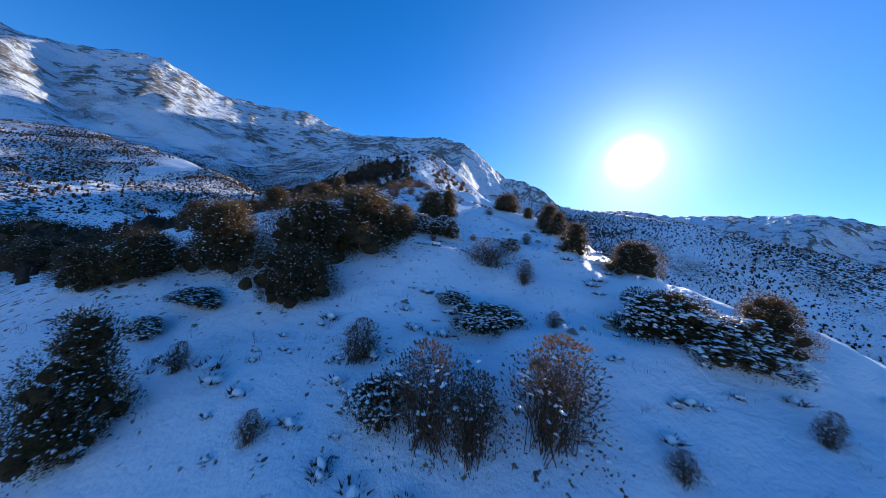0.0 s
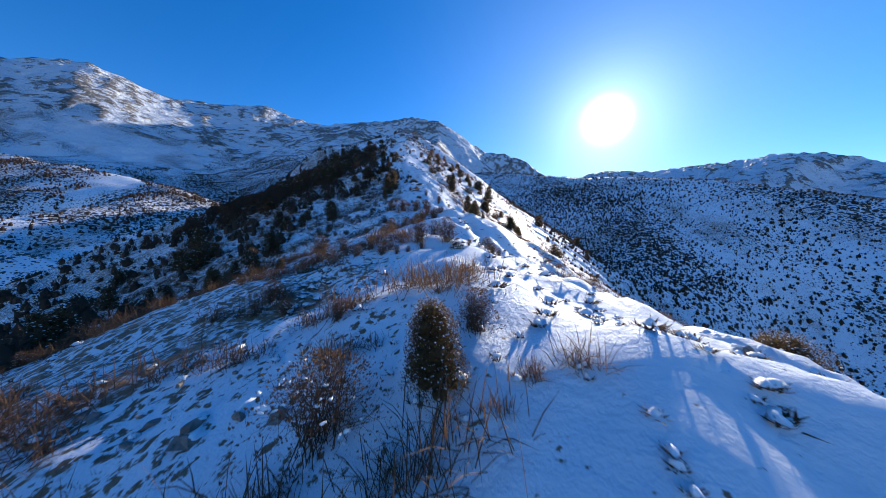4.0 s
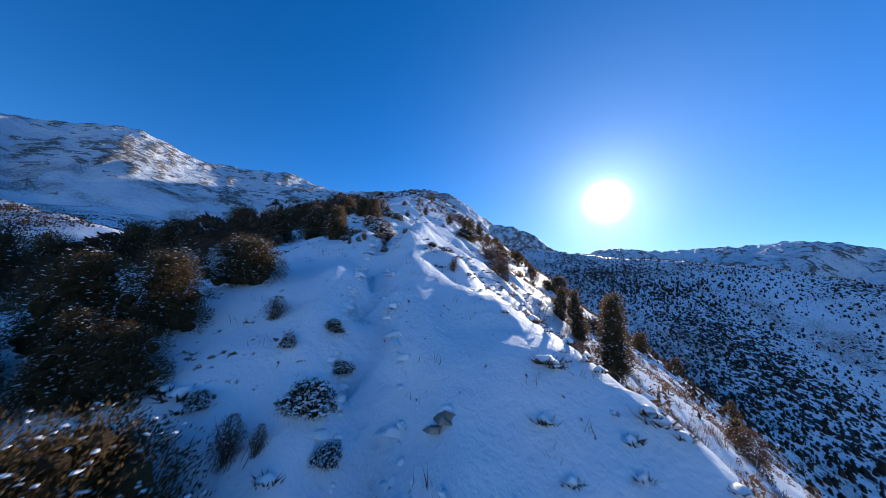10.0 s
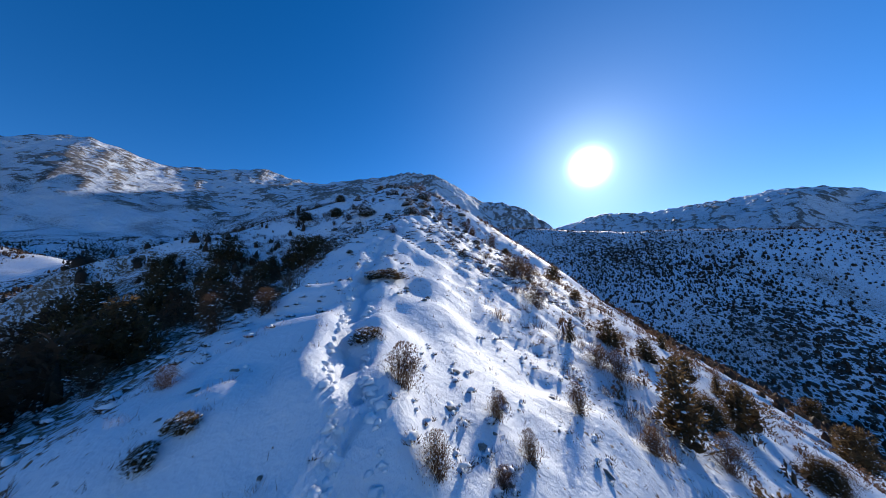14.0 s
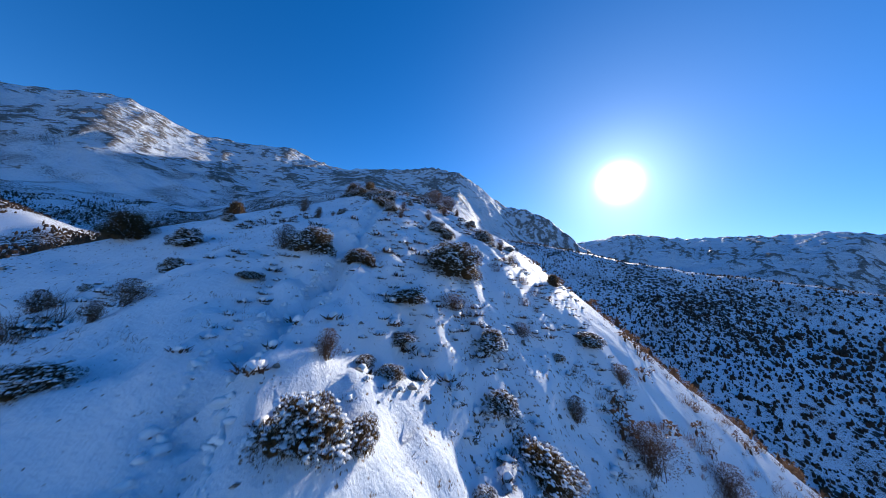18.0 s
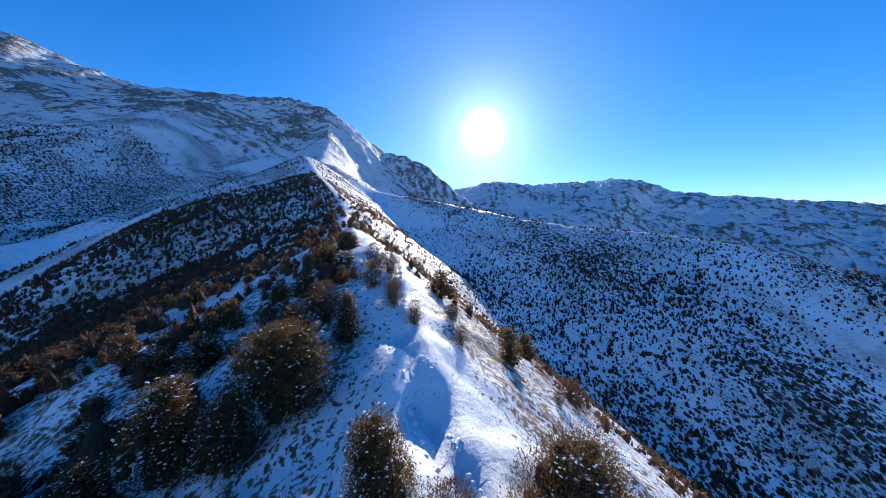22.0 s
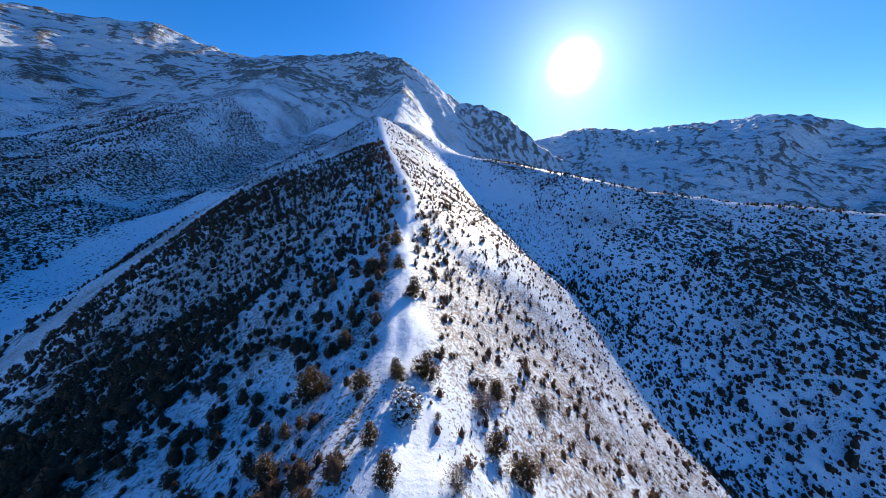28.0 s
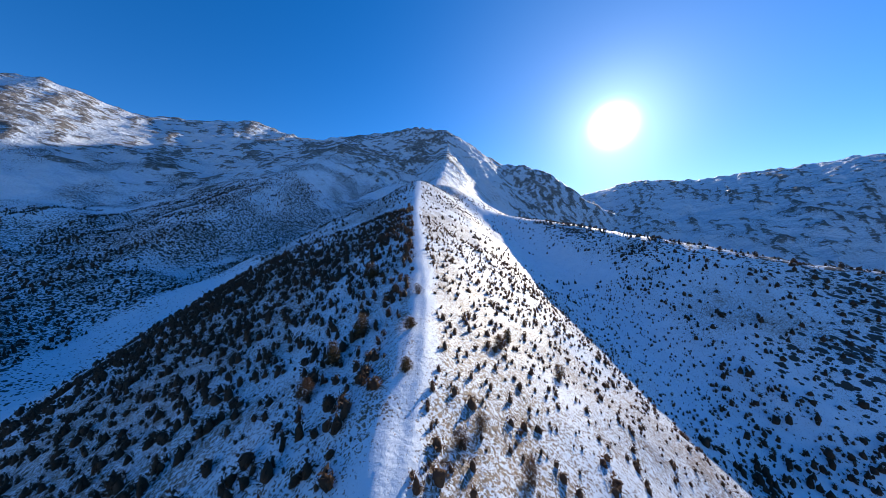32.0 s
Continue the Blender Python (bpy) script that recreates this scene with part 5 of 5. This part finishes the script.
# ---------------------------------------------------------------- woods and scrub too many to count
def far_scrub(name, label, count, xs, ys, heights, seed, cut, leaves, skip, mat=None):
    """Low clumps over the slopes: a small core with leaf sprays round it, all in one mesh."""
    rng = np.random.RandomState(seed)
    x = xs[0] + (xs[1] - xs[0]) * rng.rand(count * 4)
    y = ys[0] + (ys[1] - ys[0]) * rng.rand(count * 4)
    d, _, side, _ = nearest_on(x, y, CREST_LINE)
    thick = fbm(x / 70 + seed, y / 70, 3) + 0.35 * rng.rand(len(x))
    keep = (thick > cut) & skip(x, y, d, side)
    x, y, thick = x[keep][:count], y[keep][:count], thick[keep][:count]
    n = len(x)
    z = ground_z(x, y)
    h = (heights[0] + (heights[1] - heights[0]) * rng.rand(n) ** 1.7) * (0.8 + 0.6 * np.clip(thick, 0, 1))
    w = h * (0.6 + 0.6 * rng.rand(n))
    # core: a six-sided blunt cone
    ang = np.arange(6) * math.pi / 3
    shape = np.concatenate([np.stack([0.5 * np.cos(ang), 0.5 * np.sin(ang), 0 * ang - 0.1], 1), np.stack([0.42 * np.cos(ang + 0.5), 0.42 * np.sin(ang + 0.5), 0 * ang + 0.5], 1), [[0, 0, 1.0]]])
    faces = [(j, (j + 1) % 6, 6 + j) for j in range(6)] + [((j + 1) % 6, 6 + (j + 1) % 6, 6 + j) for j in range(6)] + [(6 + j, 6 + (j + 1) % 6, 12) for j in range(6)]
    base = np.stack([x, y, z], 1)[:, None, :]
    size = np.stack([w, w, h], 1)[:, None, :]
    pts = base + size * shape[None] * ([0.72, 0.72, 0.86] if leaves < 20 else [0.34, 0.34, 0.6] if leaves < 40 else [0.66, 0.66, 0.86] if leaves == 44 else [0.78, 0.78, 0.9] if 150 < leaves < 300 else [0.2, 0.2, 0.5]) * (1 + 0.22 * rng.randn(n, 13, 1))
    tris = np.arange(n)[:, None, None] * 13 + np.array(faces)[None]
    # ragged sprays
    a, t = rng.rand(n, leaves) * 2 * math.pi, rng.rand(n, leaves)
    r = 0.52 * (1 - 0.75 * t) + 0.06 if leaves < 40 else 0.5 * np.sqrt(np.clip(1 - t ** 1.8, 0, 1)) * (0.7 + 0.3 * rng.rand(n, leaves)) + 0.03
    mid = np.stack([r * np.cos(a), r * np.sin(a), t * 0.95], -1)
    jag = rng.randn(n, leaves, 3, 3) * (0.16 if leaves < 40 else 0.085 if leaves < 150 else 0.045 if leaves < 300 else 0.042) + mid[:, :, None, :]
    jag[:, :, 0] += 0.10 * np.stack([np.cos(a), np.sin(a), 0.5 + 0 * a], -1)
    leaf = base[:, None] + size[:, None] * jag
    me = bpy.data.meshes.new(name)
    v = np.concatenate([pts.reshape(-1, 3), leaf.reshape(-1, 3)])
    f = np.concatenate([tris.reshape(-1, 3), n * 13 + np.arange(n * leaves * 3).reshape(-1, 3)])
    me.vertices.add(len(v))
    me.vertices.foreach_set("co", v.ravel().astype(np.float32))
    me.loops.add(f.size)
    me.loops.foreach_set("vertex_index", f.ravel().astype(np.int32))
    me.polygons.add(len(f))
    me.polygons.foreach_set("loop_start", np.arange(0, f.size, 3, dtype=np.int32))
    me.update(calc_edges=True)
    me.materials.append(mat or SCRUB)
    tagged(new(name, me), label, "shrubs", kind="stuff")


far_scrub("slope_junipers", "dark junipers thick over the shaded side of the main ridge", 10500, (-130, -16), (195, 430), (0.4, 2.0), 21, -0.5, 44,
          lambda x, y, d, s: (s < 0) & ((d > 24 + 7 * np.random.RandomState(3).rand(len(x))) | (y > 300)) & (d > np.interp(y, [205, 225], [9, 1.4]) + 1.6 * perlin(y / 9, x / 30)))
far_scrub("upper_slope_junipers", "dark junipers just below the crest on the shaded side", 1700, (-54, -18), (203, 302), (0.4, 1.5), 35, -0.5, 240,
          lambda x, y, d, s: (s < 0) & (d < 31) & (d > np.interp(y, [205, 225], [6, 2.4]) + 1.6 * perlin(y / 9, x / 30)))
far_scrub("lower_slope_junipers", "dark junipers on the shaded lower side of the ridge", 6000, (-150, -14), (-20, 210), (0.5, 1.9), 31, -0.2, 44,
          lambda x, y, d, s: (s < 0) & (d > 17))
far_scrub("sunny_scrub", "brown scrub over the sunlit side of the main ridge", 8500, (-20, 80), (195, 420), (0.25, 1.1), 22, -0.4, 44,
          lambda x, y, d, s: (s > 0) & (d > np.interp(y, [225, 245], [3.5, 1.6])) & ((y > 228) | (d > 13)), DRY)
far_scrub("lower_sunny_scrub", "brown scrub on the lower sunlit side of the ridge", 2200, (-20, 80), (-20, 205), (0.3, 1.2), 32, -0.2, 72,
          lambda x, y, d, s: (s > 0) & (d > 12), DRY)
far_scrub("spur_scrub", "scattered dark shrubs over the snowy side spur", 23000, (30, 390), (-60, 520), (0.5, 2.3), 23, -0.25, 5,
          lambda x, y, d, s: (s > 0) & (d > np.interp(y, [330, 400], [60, 96]) + 14 * perlin(y / 40, x / 60)))
far_scrub("valley_scrub", "dark shrubs on the far side of the valley", 19000, (-700, -130), (60, 950), (1.2, 3.6), 24, -0.12, 4,
          lambda x, y, d, s: (s < 0) & (d > 150) & (np.abs(x + 226 + 10 * np.sin(y / 70)) > 24 + 14 * perlin(x / 18, y / 25)) & (nearest_on(x, y, curve_through(HIGH_MEADOW, 4))[0] > 22 + 18 * perlin(x / 30, y / 30)))
far_scrub("ridge_head_scrub", "sparse shrubs on the upper main ridge", 2200, (-120, 100), (400, 700), (0.6, 1.9), 25, -0.1, 8,
          lambda x, y, d, s: d > 3)


def brush(name, label, count, xs, ys, heights, seed, stalks, keep_where, mat):
    """Low dry brush: clumps of thin bent stalks that fan out from the snow, all in one mesh."""
    rng = np.random.RandomState(seed)
    x = xs[0] + (xs[1] - xs[0]) * rng.rand(count * 5)
    y = ys[0] + (ys[1] - ys[0]) * rng.rand(count * 5)
    d, _, side, _ = nearest_on(x, y, CREST_LINE)
    keep = keep_where(x, y, d, side)
    x, y = x[keep][:count], y[keep][:count]
    n = len(x)
    h = heights[0] + (heights[1] - heights[0]) * rng.rand(n, 1) ** 1.6
    w = h * (0.7 + 0.6 * rng.rand(n, 1))
    a, up = rng.rand(n, stalks) * 2 * math.pi, 0.10 + 0.9 * rng.rand(n, stalks)
    out = w * np.sqrt(np.clip(1.05 - up * up, 0, 1)) * (0.5 + 0.6 * rng.rand(n, stalks))
    foot = np.stack([x[:, None] + 0.34 * w * rng.randn(n, stalks), y[:, None] + 0.34 * w * rng.randn(n, stalks), ground_z(x, y)[:, None] - 0.04 + 0 * a], 2)
    tip = foot + np.stack([out * np.cos(a), out * np.sin(a), h * up], 2)
    thick = (0.003 + 0.0045 * h)[..., None]
    across = np.stack([-np.sin(a), np.cos(a), 0.4 * rng.randn(n, stalks)], 2) * thick
    bend = 0.5 * (foot + tip) + np.stack([0 * a, 0 * a, 0.10 * h * np.ones((1, stalks))], 2)
    v = np.stack([foot - across, foot + across, bend + across, bend - across, tip], 2).reshape(-1, 3)
    k = np.arange(n * stalks)[:, None] * 5
    f = np.concatenate([k + [0, 1, 2], k + [0, 2, 3], k + [3, 2, 4]])
    me = bpy.data.meshes.new(name)
    me.vertices.add(len(v))
    me.vertices.foreach_set("co", v.ravel().astype(np.float32))
    me.loops.add(f.size)
    me.loops.foreach_set("vertex_index", f.ravel().astype(np.int32))
    me.polygons.add(len(f))
    me.polygons.foreach_set("loop_start", np.arange(0, f.size, 3, dtype=np.int32))
    me.update(calc_edges=True)
    me.materials.append(mat)
    tagged(new(name, me), label, "brush", kind="stuff")


far_scrub("step_woods", "dark snow-dusted junipers crowding the shaded side below the narrow crest", 950, (-54, -16), (80, 152), (0.9, 3.0), 61, -0.5, 380,
          lambda x, y, d, s: (s < 0) & (d > np.interp(y, [80, 92, 125, 150], [11, 6.0, 8, 10])))
far_scrub("shaded_brush", "dense dark brush low on the shaded side of the long crest", 3000, (-80, -20), (204, 310), (0.4, 1.4), 64, -0.6, 18,
          lambda x, y, d, s: (s < 0) & (d > 24 + 4 * perlin(y / 12, x / 12)))
far_scrub("gully_scrub", "dark shrubs thick on both sides of the shaded gully", 6500, (30, 180), (180, 350), (0.5, 2.0), 65, -0.4, 6,
          lambda x, y, d, s: (s > 0) & (d > 58))
brush("brown_brush", "dense brown brush on the shaded side below the narrow crest", 2600, (-48, -8), (88, 198), (0.25, 0.9), 62, 64,
      lambda x, y, d, s: (s < 0) & (d > 4) & ((d > 7) | ((y > 100) & (y < 150))) & (fbm(x / 20, y / 8, 2) > -0.15), DRY)
brush("slope_brush", "rows of brown brush down the shaded side of the first rises", 3300, (-46, 0), (26, 90), (0.3, 0.95), 66, 64,
      lambda x, y, d, s: (s < 0) & (d > np.interp(y, [60, 74], [1.2, 5])) & (fbm((x + 0.5 * y) / 9, (y - 0.5 * x) / 2.6, 2) > 0.10 - 0.012 * np.clip(d, 0, 25)), DRY)
brush("sunny_brush", "brown dry brush along the sunlit edge of the first rises", 2600, (-8, 34), (26, 104), (0.25, 0.8), 67, 64,
      lambda x, y, d, s: (s > 0) & (d > np.interp(y, [36, 45, 55, 66], [5, 9, 8, 4.4]) + 2.0 * perlin(y / 9, x / 20)) & (d < 26), DRY)
brush("upper_brush", "brown brush between the junipers on the shaded side", 1700, (-50, -18), (204, 300), (0.2, 0.7), 68, 40,
      lambda x, y, d, s: (s < 0) & (d < 31) & (d > 3 + 2 * perlin(y / 12, x / 12)), DRY)
brush("edge_brush", "dense brown brush along the sunlit edge of the upper ridge", 2600, (-22, 40), (104, 300), (0.2, 0.85), 63, 56,
      lambda x, y, d, s: (s > 0) & (d > 7.0 + 4 * perlin(y / 17, x / 50)) & (d < 34) & (fbm(x / 16, y / 16, 2) > -0.1), DRY)


def tufts(name, label, count, ys, reach, heights, blades, mat, seed):
    """Dry grass and heather stalks that stick out of the snow."""
    rng = np.random.RandomState(seed)
    y = ys[0] + (ys[1] - ys[0]) * rng.rand(count * 3)
    cx = np.interp(y, [n[1] for n in MAIN_CREST], [n[0] for n in MAIN_CREST])
    x = cx + reach[0] + (reach[1] - reach[0]) * rng.rand(count * 3)
    t, _, _, _ = nearest_on(x, y, curve_through(TRAIL, 4))
    keep = (fbm(x / 7 + seed, y / 7, 2) + 0.3 * rng.rand(len(x)) > 0.12) & (t > 0.6)
    x, y = x[keep][:count], y[keep][:count]
    n = len(x)
    z = ground_z(x, y) - 0.02
    h = heights[0] + (heights[1] - heights[0]) * rng.rand(n, blades) ** 1.6
    foot = np.stack([x, y, z], 1)[:, None, :] + np.concatenate([0.09 * rng.randn(n, blades, 2), np.zeros((n, blades, 1))], 2)
    a = rng.rand(n, blades) * 2 * math.pi
    side = 0.0045 * np.stack([np.cos(a), np.sin(a), 0 * a], 2)
    tip = foot + h[..., None] * np.stack([0.35 * rng.randn(n, blades), 0.35 * rng.randn(n, blades), 0.9 + 0 * a], 2)
    v = np.stack([foot - side, foot + side, tip], 2).reshape(-1, 3)
    tagged(new(name, mesh_from(name, v.tolist(), np.arange(len(v)).reshape(-1, 3).tolist(), mat)), label, "grass", kind="stuff")


tufts("dry_grass", "dry brown grass stalks sticking out of the snow", 7000, (-8, 205), (-16, 15), (0.06, 0.24), 12, DRY, 41)
tufts("crest_grass", "short dry grass poking through crusted snow", 6000, (188, 330), (-5, 20), (0.06, 0.28), 9, DRY, 42)


def rubble(name, label, count, ys, reach, sizes, seed):
    """Half-buried stones and clods, each with a cap of snow beside it."""
    rng = np.random.RandomState(seed)
    y = ys[0] + (ys[1] - ys[0]) * rng.rand(count * 4)
    cx = np.interp(y, [n[1] for n in MAIN_CREST], [n[0] for n in MAIN_CREST])
    x = cx + reach[0] + (reach[1] - reach[0]) * rng.rand(count * 4)
    t, _, _, _ = nearest_on(x, y, curve_through(TRAIL, 4))
    keep = (fbm(x / 5 + seed, y / 5, 2) + 0.2 * rng.rand(len(x)) > 0.22) & (t > 0.7)
    x, y = x[keep][:count], y[keep][:count]
    size = sizes[0] + (sizes[1] - sizes[0]) * rng.rand(len(x)) ** 2
    p = np.stack([x, y, ground_z(x, y)], 1)
    v, f = lumps(p, size, 0.7)
    tagged(new(name, mesh_from(name, v.tolist(), f.tolist(), STONE)), label, "stones", kind="stuff")
    v, f = lumps(p + np.stack([0.12 * rng.randn(len(x)), 0.1 + 0.1 * rng.rand(len(x)), size * 0.45], 1), size * 0.75, 0.6)
    tagged(new(name + "_snow", mesh_from(name + "_snow", v.tolist(), f.tolist(), SNOW, True)), "small caps of snow lying on the stones", "snow", kind="stuff")




def tussocks(name, label, count, ys, reach, sizes, seed, cut=0.05):
    """Low clumps of grass and heath under caps of fresh snow: dark ragged skirts with a soft white top."""
    rng = np.random.RandomState(seed)
    y = ys[0] + (ys[1] - ys[0]) * rng.rand(count * 4)
    cx = np.interp(y, [n[1] for n in MAIN_CREST], [n[0] for n in MAIN_CREST])
    x = cx + reach[0] + (reach[1] - reach[0]) * rng.rand(count * 4)
    t, _, _, _ = nearest_on(x, y, curve_through(TRAIL, 4))
    keep = (fbm(x / 6 + seed, y / 6, 3) + 0.25 * rng.rand(len(x)) > cut + 0.30 * ((x < cx - 2) & (y > 158))) & (t > 0.6)
    x, y = x[keep][:count], y[keep][:count]
    n, blades = len(x), 36
    size = sizes[0] + (sizes[1] - sizes[0]) * rng.rand(n) ** 2
    p = np.stack([x, y, ground_z(x, y)], 1)
    v, f = lumps(p + np.stack([0 * x, 0 * x, 0.34 * size], 1), size * 0.62, 0.8)
    tagged(new(name + "_snow", mesh_from(name + "_snow", v.tolist(), f.tolist(), SNOW, True)), "soft caps of fresh snow on low clumps of heath", "snow", kind="stuff")
    a = rng.rand(n, blades) * 2 * math.pi
    r = size[:, None] * (0.35 + 0.75 * rng.rand(n, blades))
    foot = p[:, None, :] + np.stack([r * np.cos(a), r * np.sin(a), 0.05 * size[:, None] + 0 * a], 2)
    tip = foot + size[:, None, None] * np.stack([0.45 * np.cos(a) + 0.3 * rng.randn(n, blades), 0.45 * np.sin(a) + 0.3 * rng.randn(n, blades), 0.15 + 0.55 * rng.rand(n, blades)], 2)
    side = 0.11 * size[:, None, None] * np.stack([-np.sin(a), np.cos(a), 0.3 * rng.randn(n, blades)], 2)
    v = np.stack([foot - side, foot + side, tip], 2).reshape(-1, 3)
    tagged(new(name, mesh_from(name, v.tolist(), np.arange(len(v)).reshape(-1, 3).tolist(), SCRUB)), label, "heath", kind="stuff")


def cairn(x, y):
    """A low heap of weathered stones with snow lying on it."""
    rng = np.random.RandomState(77)
    root = new("cairn")
    root.location = (x, y, float(ground_z(x, y)))
    shapes = []
    for k in range(5):
        v, f = core(lambda h: 0.5 * np.sqrt(np.clip(1 - (2 * h - 1) ** 2, 0.05, 1)), 1.0, 3, 6)
        v = (v - [0, 0, 0.5]) * [1.0, 0.75, 0.6] * (1 + 0.12 * rng.randn(len(v), 1))
        base = np.arange(5, -1, -1)
        shapes.append(mesh_from("stone", v.tolist(), [tuple(t) for t in f.tolist()] + [tuple(base.tolist())], STONE))
    for k in range(34):
        r, a = 0.95 * math.sqrt(rng.rand()), rng.rand() * 6.283
        s = 0.22 + 0.26 * rng.rand()
        px, py = r * math.cos(a) * 1.15, r * math.sin(a)
        ob = new("stone", shapes[k % 5])
        ob.parent = root
        ob.matrix_basis = pose(px, py, float(ground_z(x + px, y + py)) - root.location.z + 0.05 + 0.34 * (1 - r) * rng.rand(), 40 * rng.rand(), 40 * rng.rand(), 360 * rng.rand()) @ Matrix.Diagonal((s, s, s, 1))
    pads = np.stack([0.6 * rng.randn(16), 0.5 * rng.randn(16), 0 * rng.rand(16)], 1)
    pads[:, 2] = ground_z(x + pads[:, 0], y + pads[:, 1]) - root.location.z + 0.12
    tagged(part("snow", lumps(pads, 0.10 + 0.12 * rng.rand(16)), SNOW, root), kind="stuff")
    tagged(root, "low cairn of grey stones half covered with snow", "cairn")


cairn(-14.2, 118.3)


def trodden(count, seed):
    """Kicked-up clods of snow along both edges of the footpath."""
    rng = np.random.RandomState(seed)
    line = curve_through(TRAIL, 12)
    k = rng.randint(0, len(line) - 1, count)
    s = rng.rand(count)[:, None]
    p, way = line[k] * (1 - s) + line[k + 1] * s, line[k + 1] - line[k]
    way /= np.linalg.norm(way, axis=1)[:, None]
    off = (rng.choice([-1, 1], count) * (0.34 + 0.16 * rng.rand(count)) + 0.05 * rng.randn(count))[:, None]
    p = p + np.stack([way[:, 1], -way[:, 0], 0 * k], 1) * off
    p[:, 2] = ground_z(p[:, 0], p[:, 1]) - 0.01
    keep = p[:, 1] < 235
    v, f = lumps(p[keep], (0.05 + 0.11 * rng.rand(count) ** 2)[keep], 0.7)
    tagged(new("trodden_snow", mesh_from("trodden_snow", v.tolist(), f.tolist(), SNOW, True)), "kicked-up clods of snow along a narrow footpath", "snow", kind="stuff")


trodden(4200, 71)
rubble("stones", "dark half-buried stones and clods in the snow", 1500, (-5, 210), (-15, 13), (0.05, 0.17), 51)
tussocks("heath_clumps", "low dark heath clumps under fresh snow on the round top", 2600, (146, 206), (-12, 16), (0.10, 0.34), 81)
tussocks("crest_heath", "low dark heath clumps under snow along the narrow crest", 1000, (76, 146), (-5, 12), (0.07, 0.20), 82, 0.24)
tussocks("lower_heath", "low dark heath clumps under snow on the first rises", 1500, (0, 76), (-16, 8), (0.08, 0.24), 83, 0.2)
tussocks("slope_heath", "dark heath clumps under snow on the shaded side of the upper ridge", 1200, (106, 162), (-19, -3.5), (0.08, 0.26), 84, 0.0)
